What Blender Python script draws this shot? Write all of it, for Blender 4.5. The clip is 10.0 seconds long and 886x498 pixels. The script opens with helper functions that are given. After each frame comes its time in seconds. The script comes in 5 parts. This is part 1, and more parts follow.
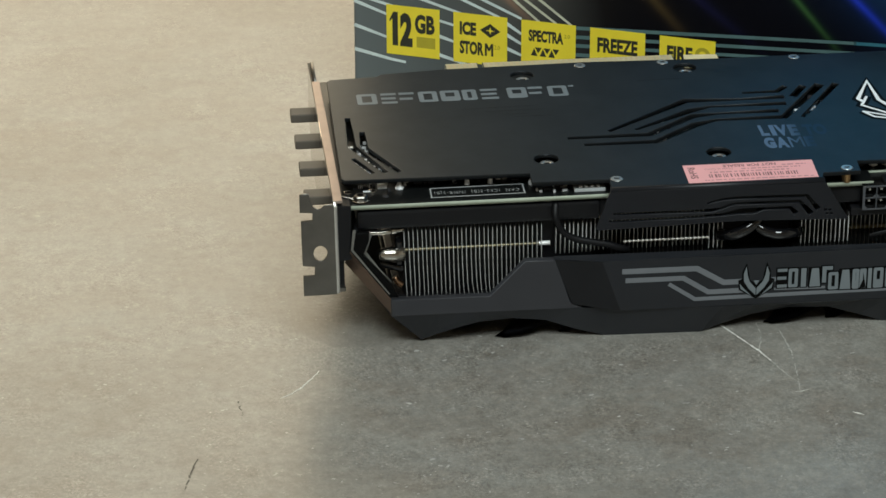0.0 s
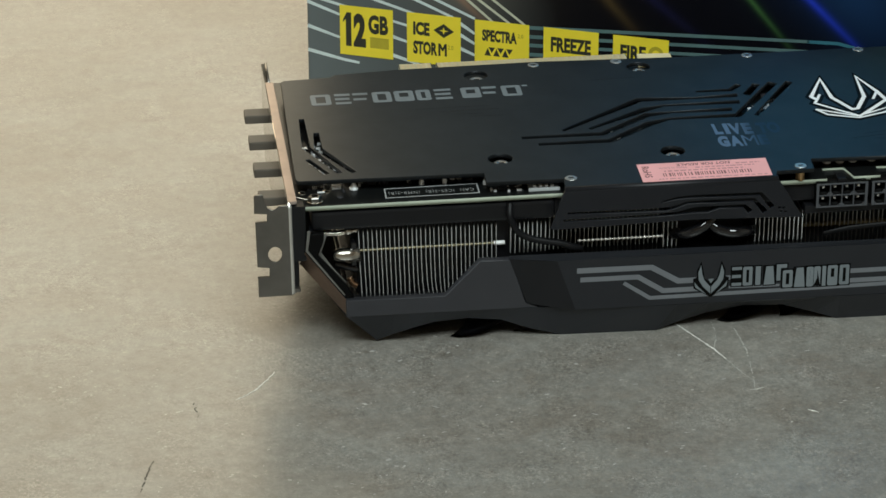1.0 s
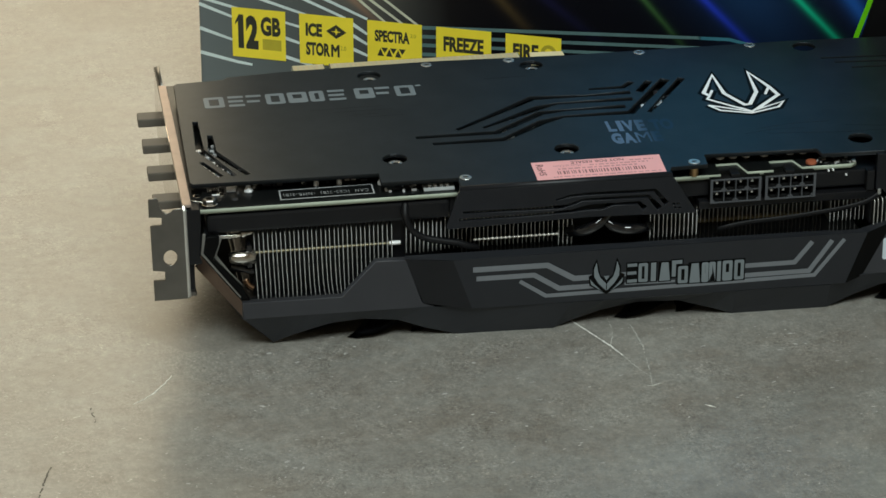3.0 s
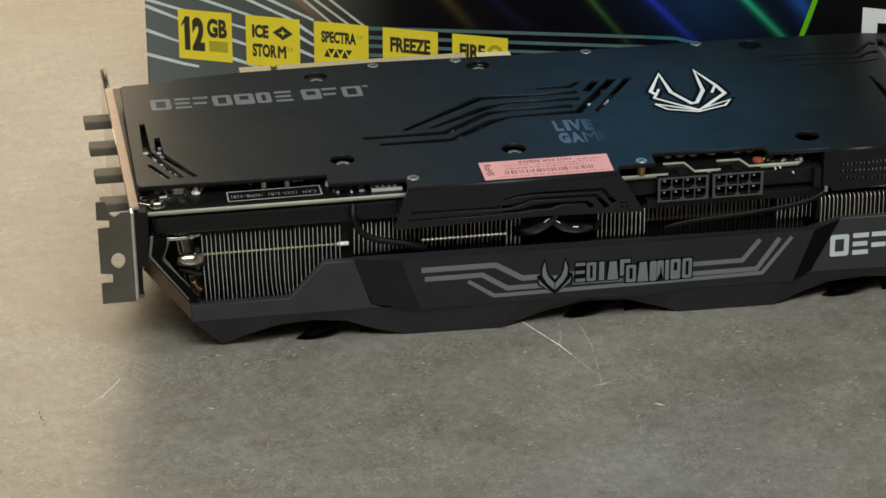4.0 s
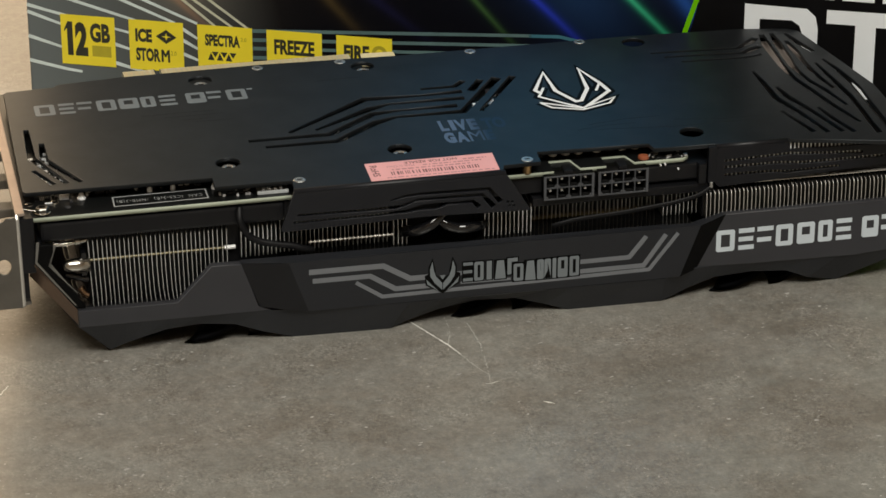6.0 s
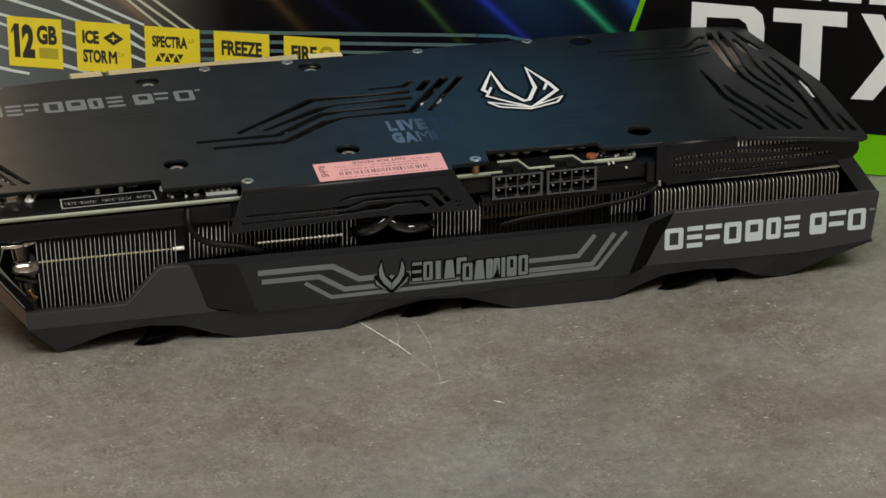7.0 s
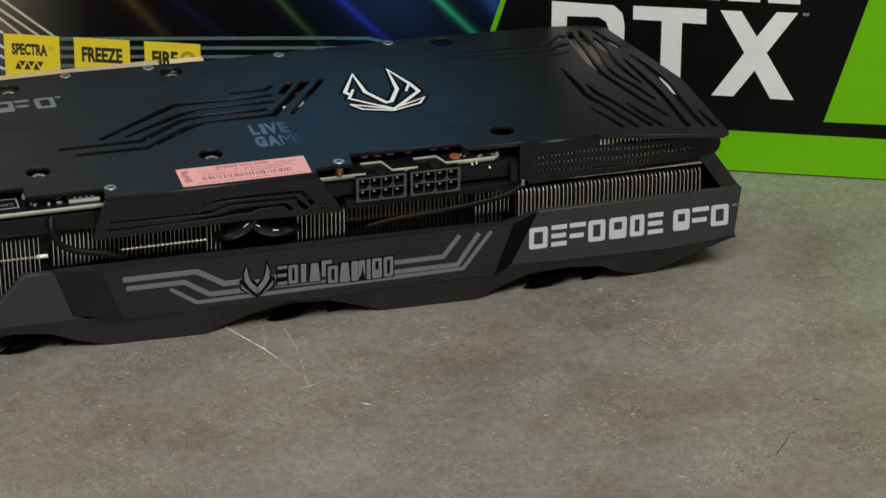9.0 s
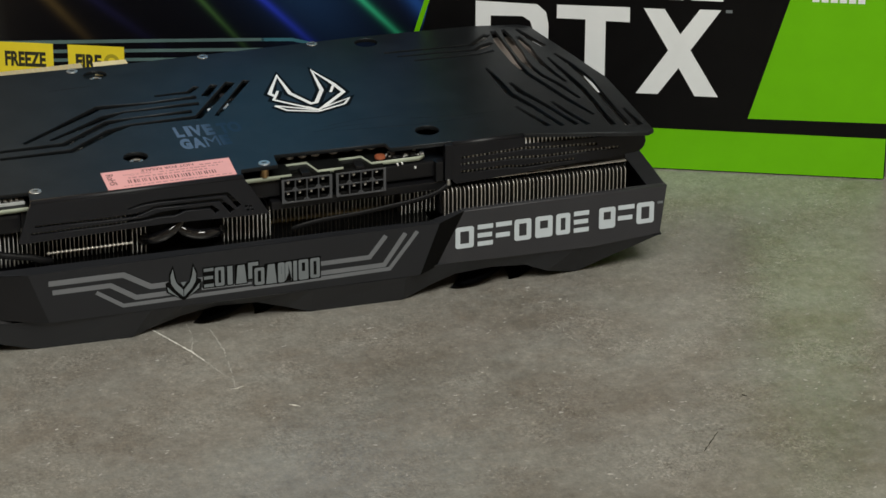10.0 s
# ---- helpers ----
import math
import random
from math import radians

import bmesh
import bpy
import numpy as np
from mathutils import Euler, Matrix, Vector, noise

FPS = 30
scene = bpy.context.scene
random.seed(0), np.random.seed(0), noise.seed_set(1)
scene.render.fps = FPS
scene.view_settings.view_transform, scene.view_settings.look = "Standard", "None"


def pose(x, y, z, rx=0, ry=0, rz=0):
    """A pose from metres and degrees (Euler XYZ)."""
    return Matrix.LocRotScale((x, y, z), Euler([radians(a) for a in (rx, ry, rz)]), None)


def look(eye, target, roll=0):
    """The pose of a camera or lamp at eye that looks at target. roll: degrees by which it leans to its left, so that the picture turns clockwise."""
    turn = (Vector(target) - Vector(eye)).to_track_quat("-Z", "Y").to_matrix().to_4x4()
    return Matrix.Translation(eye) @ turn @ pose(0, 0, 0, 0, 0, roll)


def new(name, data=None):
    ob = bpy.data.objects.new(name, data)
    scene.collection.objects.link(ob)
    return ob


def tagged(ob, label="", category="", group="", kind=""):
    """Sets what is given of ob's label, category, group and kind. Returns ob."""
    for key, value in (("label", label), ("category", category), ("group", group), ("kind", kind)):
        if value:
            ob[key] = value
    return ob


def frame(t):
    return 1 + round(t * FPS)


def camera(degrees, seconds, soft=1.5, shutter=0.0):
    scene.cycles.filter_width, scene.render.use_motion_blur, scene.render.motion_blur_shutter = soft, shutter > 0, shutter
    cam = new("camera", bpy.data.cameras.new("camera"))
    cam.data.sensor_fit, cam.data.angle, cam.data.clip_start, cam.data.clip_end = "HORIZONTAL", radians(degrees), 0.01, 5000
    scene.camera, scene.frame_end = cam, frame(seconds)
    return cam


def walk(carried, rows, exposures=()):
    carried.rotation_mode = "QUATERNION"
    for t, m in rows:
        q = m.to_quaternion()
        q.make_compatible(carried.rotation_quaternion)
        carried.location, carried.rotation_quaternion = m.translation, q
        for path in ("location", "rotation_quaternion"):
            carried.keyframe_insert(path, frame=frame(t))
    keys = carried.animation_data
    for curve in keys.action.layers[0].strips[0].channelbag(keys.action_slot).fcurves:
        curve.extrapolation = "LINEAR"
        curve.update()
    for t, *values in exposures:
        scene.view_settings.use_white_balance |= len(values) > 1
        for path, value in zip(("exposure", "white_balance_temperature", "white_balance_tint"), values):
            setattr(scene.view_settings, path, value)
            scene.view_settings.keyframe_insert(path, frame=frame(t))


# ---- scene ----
cam = camera(15.5, 10.0, 1.55)
EYE = (-0.0682, -0.9892, 0.521)
PATH = [
    (0, (0.02774, -0.09558, 0.08244), -0.169),
    (0.5, (0.03211, -0.09602, 0.08252), -0.136),
    (1, (0.04155, -0.09716, 0.08246), -0.119),
    (1.5, (0.05142, -0.09842, 0.08248), -0.107),
    (2, (0.05823, -0.09934, 0.08252), -0.083),
    (2.5, (0.06578, -0.10047, 0.08247), -0.064),
    (4, (0.08897, -0.10422, 0.08259), -0.038),
    (4.5, (0.09813, -0.10588, 0.08261), 0),
    (5, (0.10688, -0.10754, 0.08268), 0.017),
    (5.5, (0.1153, -0.10919, 0.0828), 0.015),
    (7, (0.13825, -0.1143, 0.08279), 0.087),
    (7.5, (0.14761, -0.11648, 0.08295), 0.107),
    (8, (0.15797, -0.11903, 0.0831), 0.111),
    (8.5, (0.16603, -0.1211, 0.08323), 0.153),
    (9, (0.17847, -0.12446, 0.08342), 0.197),
    (9.5, (0.19026, -0.12789, 0.08346), 0.187),
    (10, (0.20015, -0.13088, 0.08353), 0.207),
]
EXPOSURES = [(0.0, -0.03, 6200, 3), (2.5, -0.04, 6150, 0), (4.0, -0.04, 6700, 7), (4.5, -0.02, 7000, 11), (5.5, 0.0, 7200, 12), (7.0, 0.0, 7080, 12), (8.5, 0.0, 7030, 14), (10.0, 0.03, 7000, 10)]
walk(cam, [(t, look(EYE, target, roll)) for t, target, roll in PATH], EXPOSURES)

# ---- light ----
world = bpy.data.worlds.new("world")
scene.world = world
world.use_nodes = True
world.node_tree.nodes["Background"].inputs[0].default_value = (1.0, 0.95, 0.88, 1)
world.node_tree.nodes["Background"].inputs[1].default_value = 0.055


def area_lamp(name, eye, target, width, height, watts, colour):
    data = bpy.data.lights.new(name, "AREA")
    data.shape, data.size, data.size_y = "RECTANGLE", width, height
    data.energy, data.color = watts, colour
    ob = new(name, data)
    ob.matrix_world = look(eye, target)
    return ob


area_lamp("ceiling_lamp", (0.15, -1.07, 1.86), (0.11, 0.0, 0), 1.4, 1.1, 65, (0.955, 1.0, 0.985))
area_lamp("window_light", (-0.35, 2.62, 1.08), (-0.1, 0.2, 0.1), 2.4, 1.16, 31, (1.0, 0.79, 0.55))

# ---- materials ----
MM = 0.001


def material(name):
    m = bpy.data.materials.new(name)
    m.use_nodes = True
    return m, m.node_tree, m.node_tree.nodes["Principled BSDF"]


def link_noise(tree, scale, detail=4.0, rough=0.6, stretch=None):
    """A noise in the object's own metres."""
    co = tree.nodes.new("ShaderNodeTexCoord")
    n = tree.nodes.new("ShaderNodeTexNoise")
    n.inputs["Scale"].default_value = scale
    n.inputs["Detail"].default_value = detail
    n.inputs["Roughness"].default_value = rough
    if stretch:
        mp = tree.nodes.new("ShaderNodeMapping")
        mp.inputs["Scale"].default_value = stretch
        tree.links.new(co.outputs["Object"], mp.inputs["Vector"])
        tree.links.new(mp.outputs["Vector"], n.inputs["Vector"])
    else:
        tree.links.new(co.outputs["Object"], n.inputs["Vector"])
    return n.outputs["Fac"]


def ramp(tree, fac, stops):
    r = tree.nodes.new("ShaderNodeValToRGB")
    while len(r.color_ramp.elements) < len(stops):
        r.color_ramp.elements.new(0.5)
    for el, (pos, col) in zip(r.color_ramp.elements, stops):
        el.position = pos
        el.color = (*col, 1) if len(col) == 3 else col
    tree.links.new(fac, r.inputs["Fac"])
    return r.outputs["Color"]


def mixed(tree, fac, a, b, mode="MIX"):
    mx = tree.nodes.new("ShaderNodeMix")
    mx.data_type, mx.blend_type = "RGBA", mode
    for src, sock in ((fac, mx.inputs[0]), (a, mx.inputs[6]), (b, mx.inputs[7])):
        if isinstance(src, (int, float)):
            sock.default_value = src
        elif isinstance(src, tuple):
            sock.default_value = (*src, 1) if len(src) == 3 else src
        else:
            tree.links.new(src, sock)
    return mx.outputs[2]


def math_node(tree, op, a, b=0.0, c=0.0, clamp=False):
    n = tree.nodes.new("ShaderNodeMath")
    n.operation, n.use_clamp = op, clamp
    for src, sock in zip((a, b, c), n.inputs):
        if isinstance(src, (int, float)):
            sock.default_value = src
        else:
            tree.links.new(src, sock)
    return n.outputs[0]


def surface(name, colour, rough, metal=0.0, vary=0.15, coarse=90, fine=1800, bump=0.15, depth=0.00008, spec=0.5, stretch=None, rough_vary=0.1, emit=0):
    """A plain real surface: colour and gloss that wander at two scales, and a fine relief."""
    m, tree, b = material(name)
    lo, hi = [tuple(min(1, c * k) for c in colour) for k in (1 - vary, 1 + vary)]
    big = link_noise(tree, coarse, 3)
    small = link_noise(tree, fine, 2, 0.6, stretch)
    col = mixed(tree, ramp(tree, big, [(0.3, (0, 0, 0)), (0.7, (1, 1, 1))]), lo, hi)
    col = mixed(tree, math_node(tree, "MULTIPLY", small, 0.25), col, hi)
    tree.links.new(col, b.inputs["Base Color"])
    r = math_node(tree, "MULTIPLY_ADD", big, rough_vary * 2, rough - rough_vary)
    tree.links.new(r, b.inputs["Roughness"])
    b.inputs["Metallic"].default_value = metal
    b.inputs["Specular IOR Level"].default_value = spec
    if bump:
        bp = tree.nodes.new("ShaderNodeBump")
        bp.inputs["Strength"].default_value, bp.inputs["Distance"].default_value = bump, depth
        tree.links.new(small, bp.inputs["Height"])
        tree.links.new(bp.outputs["Normal"], b.inputs["Normal"])
    return m


def table_material():
    """Grey stone-look laminate with brown clouds, pale specks and a satin gloss."""
    m, tree, b = material("stone_laminate")
    clouds = link_noise(tree, 9, 5, 0.6)
    patches = link_noise(tree, 19, 12, 0.74, (0.8, 1.0, 1.0))
    grain = link_noise(tree, 230, 10, 0.78, (1.0, 0.85, 1.0))
    grit = link_noise(tree, 900, 5, 0.72, (1.0, 0.8, 1.0))
    speck = link_noise(tree, 380, 3, 0.6)
    streak = link_noise(tree, 46, 12, 0.8, (0.9, 0.85, 1.0))
    stain = link_noise(tree, 230, 10, 0.8, (0.9, 0.9, 1.0))
    col = ramp(tree, clouds, [(0.34, (0.156, 0.153, 0.140)), (0.5, (0.215, 0.213, 0.200)), (0.66, (0.264, 0.264, 0.249))])
    brown = ramp(tree, patches, [(0.46, (0, 0, 0)), (0.64, (1, 1, 1))])
    col = mixed(tree, math_node(tree, "MULTIPLY", brown, 0.5), col, (0.158, 0.133, 0.108))
    light = ramp(tree, streak, [(0.5, (0, 0, 0)), (0.6, (1, 1, 1))])
    col = mixed(tree, math_node(tree, "MULTIPLY", light, 0.42), col, (0.30, 0.297, 0.278))
    # cool pale pools with a ragged rim
    pool = link_noise(tree, 27, 12, 0.7, (0.55, 1.0, 1.0))
    col = mixed(tree, math_node(tree, "MULTIPLY", ramp(tree, pool, [(0.5, (0, 0, 0)), (0.57, (1, 1, 1))]), 0.34), col, (0.262, 0.276, 0.268))
    col = mixed(tree, math_node(tree, "MULTIPLY", ramp(tree, pool, [(0.38, (1, 1, 1)), (0.47, (0, 0, 0))]), 0.3), col, (0.15, 0.132, 0.112))
    worn = ramp(tree, link_noise(tree, 34, 8, 0.75, (0.9, 0.8, 1.0)), [(0.46, (0, 0, 0)), (0.6, (1, 1, 1))])
    # dark chips gathered in the brown clouds
    dark = math_node(tree, "MULTIPLY", ramp(tree, stain, [(0.56, (0, 0, 0)), (0.62, (1, 1, 1))]), math_node(tree, "MULTIPLY_ADD", worn, 0.8, 0.12))
    col = mixed(tree, math_node(tree, "MULTIPLY", dark, 0.62), col, (0.085, 0.072, 0.058))
    # ragged flake edges: pale contour lines with a dark lee side
    flake = link_noise(tree, 60, 10, 0.72, (0.8, 0.9, 1.0))
    edge = math_node(tree, "MULTIPLY", ramp(tree, flake, [(0.492, (0, 0, 0)), (0.503, (1, 1, 1)), (0.516, (0, 0, 0))]), worn)
    lee = math_node(tree, "MULTIPLY", ramp(tree, flake, [(0.470, (0, 0, 0)), (0.486, (1, 1, 1)), (0.497, (0, 0, 0))]), worn)
    col = mixed(tree, math_node(tree, "MULTIPLY", lee, 0.55), col, (0.11, 0.098, 0.085))
    col = mixed(tree, math_node(tree, "MULTIPLY", edge, 0.75), col, (0.36, 0.355, 0.34))
    col = mixed(tree, 0.42, col, ramp(tree, grain, [(0.34, (0.2, 0.195, 0.19)), (0.5, (0.5, 0.5, 0.5)), (0.66, (0.8, 0.8, 0.8))]), "OVERLAY")
    col = mixed(tree, math_node(tree, "MULTIPLY_ADD", worn, 0.42, 0.16), col, ramp(tree, grit, [(0.3, (0.16, 0.155, 0.15)), (0.5, (0.5, 0.5, 0.5)), (0.7, (0.86, 0.86, 0.86))]), "OVERLAY")
    pale = ramp(tree, speck, [(0.63, (0, 0, 0)), (0.68, (1, 1, 1))])
    pale = math_node(tree, "MULTIPLY", pale, ramp(tree, streak, [(0.44, (0, 0, 0)), (0.58, (1, 1, 1))]))
    col = mixed(tree, math_node(tree, "MULTIPLY", pale, 0.6), col, (0.44, 0.43, 0.39))
    col = mixed(tree, 1.0, col, (0.975, 0.935, 0.89), "MULTIPLY")
    tree.links.new(col, b.inputs["Base Color"])
    tree.links.new(math_node(tree, "MULTIPLY_ADD", streak, 0.14, 0.25), b.inputs["Roughness"])
    b.inputs["Specular IOR Level"].default_value = 0.9
    bp = tree.nodes.new("ShaderNodeBump")
    bp.inputs["Strength"].default_value, bp.inputs["Distance"].default_value = 0.14, 0.00015
    tree.links.new(math_node(tree, "ADD", grain, math_node(tree, "MULTIPLY", grit, 0.4)), bp.inputs["Height"])
    tree.links.new(bp.outputs["Normal"], b.inputs["Normal"])
    return m


def carton_material():
    """Printed carton: black with a slate corner and slanting coloured rays."""
    m, tree, b = material("printed_carton")
    co = tree.nodes.new("ShaderNodeTexCoord")
    sep = tree.nodes.new("ShaderNodeSeparateXYZ")
    tree.links.new(co.outputs["Object"], sep.inputs[0])
    x, z = sep.outputs[0], sep.outputs[2]
    # slate fading to black from the near-left corner
    fade = math_node(tree, "MULTIPLY_ADD", x, -8.5, -2.05, True)
    fade = math_node(tree, "SUBTRACT", fade, math_node(tree, "MULTIPLY", z, 1.5), 0, True)
    col = mixed(tree, fade, (0.0035, 0.0035, 0.0055), (0.165, 0.185, 0.185))
    # paler art higher up: grey on one side, blue towards the middle
    high = math_node(tree, "MULTIPLY_ADD", z, 34.0, -2.4, True)
    grey = math_node(tree, "MULTIPLY", math_node(tree, "MULTIPLY_ADD", x, -5.0, -0.45, True), 0.78)
    grey = math_node(tree, "ADD", grey, math_node(tree, "MULTIPLY", math_node(tree, "MULTIPLY_ADD", x, -16.0, -4.3, True), 0.22))
    col = mixed(tree, math_node(tree, "MULTIPLY", high, grey), col, (0.49, 0.49, 0.465))
    blue = math_node(tree, "MULTIPLY", math_node(tree, "ADD", x, 0.150), 11.5)
    blue = math_node(tree, "POWER", math_node(tree, "ADD", math_node(tree, "MULTIPLY", blue, blue), 1.0), -2.0)
    band = math_node(tree, "MULTIPLY", high, math_node(tree, "MULTIPLY_ADD", z, -16.0, 3.4, True))
    col = mixed(tree, math_node(tree, "MULTIPLY", band, blue), col, (0.11, 0.54, 1.0))
    # warm printed glow where the pale rays meet
    gx = math_node(tree, "MULTIPLY", math_node(tree, "ADD", x, 0.288), 45.0)
    gz = math_node(tree, "MULTIPLY", math_node(tree, "SUBTRACT", z, 0.064), 42.0)
    glow = math_node(tree, "ADD", math_node(tree, "MULTIPLY", gx, gx), math_node(tree, "MULTIPLY", gz, gz))
    glow = math_node(tree, "POWER", math_node(tree, "ADD", glow, 1.0), -2.0)
    col = mixed(tree, math_node(tree, "MULTIPLY", glow, 0.75), col, (0.16, 0.13, 0.085), "ADD")
    # one ray: (x at z = 0.05, slope dx per dz, half width, colour, strength)
    rays = [(-0.2252, -0.94, 0.0042, (0.10, 0.065, 0.02), 0.8), (-0.2025, -1.35, 0.005, (0.012, 0.012, 0.07), 0.5),
            (-0.1637, -0.90, 0.0023, (0.05, 0.13, 0.03), 0.9), (-0.1359, -1.10, 0.0033, (0.015, 0.03, 0.50), 1.0),
            (-0.0966, -1.06, 0.0027, (0.02, 0.42, 0.20), 1.0), (-0.0800, -0.75, 0.0060, (0.01, 0.07, 0.30), 0.9),
            (-0.1250, -0.55, 0.0300, (0.006, 0.028, 0.085), 1.0), (-0.2905, -1.15, 0.0035, (0.36, 0.15, 0.06), 1.0)]
    for x0, slope, half, tint, power in rays:
        d = math_node(tree, "SUBTRACT", x, math_node(tree, "MULTIPLY_ADD", z, slope, x0 - 0.05 * slope))
        d = math_node(tree, "MULTIPLY", d, 1.0 / half)
        g = math_node(tree, "POWER", math_node(tree, "ADD", math_node(tree, "MULTIPLY", d, d), 1.0), -2.5)
        up = math_node(tree, "MULTIPLY_ADD", z, 30.0, -1.05, True)
        g = math_node(tree, "MULTIPLY", math_node(tree, "MULTIPLY", g, up), power)
        col = mixed(tree, g, col, tint, "ADD")
    tree.links.new(col, b.inputs["Base Color"])
    b.inputs["Specular IOR Level"].default_value = 0.2
    n = link_noise(tree, 40, 3)
    tree.links.new(math_node(tree, "MULTIPLY_ADD", n, 0.15, 0.3), b.inputs["Roughness"])
    return m


TABLE = table_material()
CARTON = carton_material()
CARTON_SIDE = surface("carton_side", (0.02, 0.022, 0.026), 0.4)
WALL = surface("wall_paint", (0.6, 0.57, 0.52), 0.8, vary=0.05, coarse=3, fine=300, depth=0.0005)
FLOOR = surface("floor_boards", (0.22, 0.15, 0.10), 0.5, vary=0.2, coarse=6, fine=200, depth=0.0005)
LEG = surface("dark_leg", (0.03, 0.03, 0.03), 0.5)
YELLOW = surface("yellow_print", (0.93, 0.745, 0.045), 0.4, vary=0.05, bump=0)
INK = surface("black_print", (0.035, 0.035, 0.024), 0.45, bump=0)
OLIVE = surface("olive_print", (0.46, 0.38, 0.03), 0.45, bump=0)
PALE = surface("pale_print", (0.66, 0.74, 0.72), 0.4, bump=0)
TAN = surface("tan_print", (0.60, 0.60, 0.46), 0.4, bump=0)
TEAL = surface("teal_print", (0.10, 0.17, 0.17), 0.4, bump=0)
BLUE_LINE = surface("blue_print", (0.045, 0.16, 0.21), 0.4, bump=0)
GREEN = surface("green_print", (0.135, 0.49, 0.004), 0.42, vary=0.04, bump=0, spec=0.25)
WHITE = surface("white_print", (0.81, 0.84, 0.87), 0.4, vary=0.03, bump=0)
BLACKPRINT = surface("deep_black_print", (0.004, 0.0038, 0.0042), 0.45, bump=0, spec=0.14)

BACKPLATE = surface("black_anodised_plate", (0.0405, 0.0445, 0.0495), 0.42, 0.85, vary=0.2, fine=1400, bump=0.16, depth=0.00005, rough_vary=0.03, stretch=(0.08, 1.0, 1.0))
SHROUD = surface("dark_grey_plastic", (0.0134, 0.0145, 0.0178), 0.5, spec=0.36, vary=0.08, fine=3200, bump=0.3, depth=0.00006)
SHROUD_LIGHT = surface("mid_grey_plastic", (0.0315, 0.0318, 0.0366), 0.48, spec=0.38, vary=0.06, fine=3200, bump=0.3, depth=0.00006)
BLACK = surface("black_plastic", (0.0062, 0.0062, 0.0074), 0.42, fine=2500, spec=0.28)
FAN = surface("satin_black_fan", (0.017, 0.017, 0.021), 0.34, fine=2500, spec=0.45)
GLOSS = surface("glossy_black_tray", (0.003, 0.003, 0.003), 0.09, bump=0.03, spec=0.5, rough_vary=0.03)
STEEL = surface("brushed_steel", (0.215, 0.205, 0.19), 0.34, 1.0, fine=2500, stretch=(1.0, 0.15, 0.1), bump=0.12)
# paler steel for the bracket's bend: the bend's highlight is painted in
HIGHLIGHT_STEEL = surface("highlight_steel", (0.62, 0.60, 0.56), 0.36, 0.7, fine=2500, stretch=(1.0, 0.15, 0.1), bump=0.12)
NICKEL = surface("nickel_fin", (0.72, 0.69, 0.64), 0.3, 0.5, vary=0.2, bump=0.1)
# one nickel in two tones: edge highlight and gap shade are in the colours
LIT_FIN_EDGE = surface("lit_fin_edge", (0.97, 0.95, 0.91), 0.3, 0.3, vary=0.12, bump=0.1)
SHADED_FIN_SIDE = surface("shaded_fin_side", (0.30, 0.27, 0.23), 0.34, 1.0, vary=0.2, bump=0.1)
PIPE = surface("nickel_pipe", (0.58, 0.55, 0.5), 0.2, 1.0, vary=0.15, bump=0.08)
# near-white copy of the nickel pipe, its highlight put into the colour
LIT_PIPE = surface("lit_nickel_pipe", (0.97, 0.96, 0.94), 0.2, 0.1, vary=0.1, bump=0.08)
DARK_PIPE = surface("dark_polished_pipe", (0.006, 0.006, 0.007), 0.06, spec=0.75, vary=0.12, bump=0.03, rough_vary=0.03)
PORT_STEEL = surface("polished_bracket_steel", (0.56, 0.53, 0.49), 0.14, 1.0, fine=2500, stretch=(1.0, 0.15, 0.1), bump=0.05, rough_vary=0.03)
SCREW = surface("screw_steel", (0.46, 0.46, 0.45), 0.27, 0.8)
BRASS = surface("brass_standoff", (0.55, 0.36, 0.18), 0.3, 1.0)
SOLDER = surface("solder", (0.90, 0.91, 0.92), 0.28, 0.15)
COPPER = surface("copper_end", (0.40, 0.25, 0.16), 0.28, 1.0)
# darker copy of the nickel pipe for stretches in shade
SHADED_PIPE = surface("shaded_nickel_pipe", (0.26, 0.23, 0.15), 0.5, 0.8)
# dark plastic bevel given the brown of the lit table it would reflect
BEVEL_SHEEN = surface("table_reflection_bevel", (0.26, 0.185, 0.145), 0.36, 0.8, bump=0.1)
BOARD = surface("black_board", (0.006, 0.0066, 0.0068), 0.32, vary=0.25, coarse=400, spec=0.25)
EDGE = surface("board_edge", (0.38, 0.42, 0.335), 0.6, vary=0.12)
GOLD = surface("gold_finger", (0.62, 0.50, 0.29), 0.4, 0.35)
PINK = surface("pink_paper", (0.80, 0.40, 0.41), 0.6, vary=0.05, fine=900)
STICKER_INK = surface("sticker_ink", (0.20, 0.09, 0.09), 0.6, bump=0)
STICKER_FAINT = surface("faint_sticker_ink", (0.50, 0.24, 0.25), 0.6, bump=0)
GREY_PRINT = surface("grey_print", (0.155, 0.176, 0.19), 0.45, vary=0.08, bump=0)
LETTER = surface("silver_print", (0.54, 0.60, 0.65), 0.42, vary=0.06, bump=0)
STRIPE = surface("grey_stripe", (0.146, 0.155, 0.17), 0.5, vary=0.06, bump=0)
DARK_LINE = surface("dark_outline", (0.002, 0.002, 0.002), 0.6, bump=0, spec=0.1)
LOGO_WHITE = surface("white_logo", (0.85, 0.85, 0.85), 0.45, vary=0.03, bump=0)


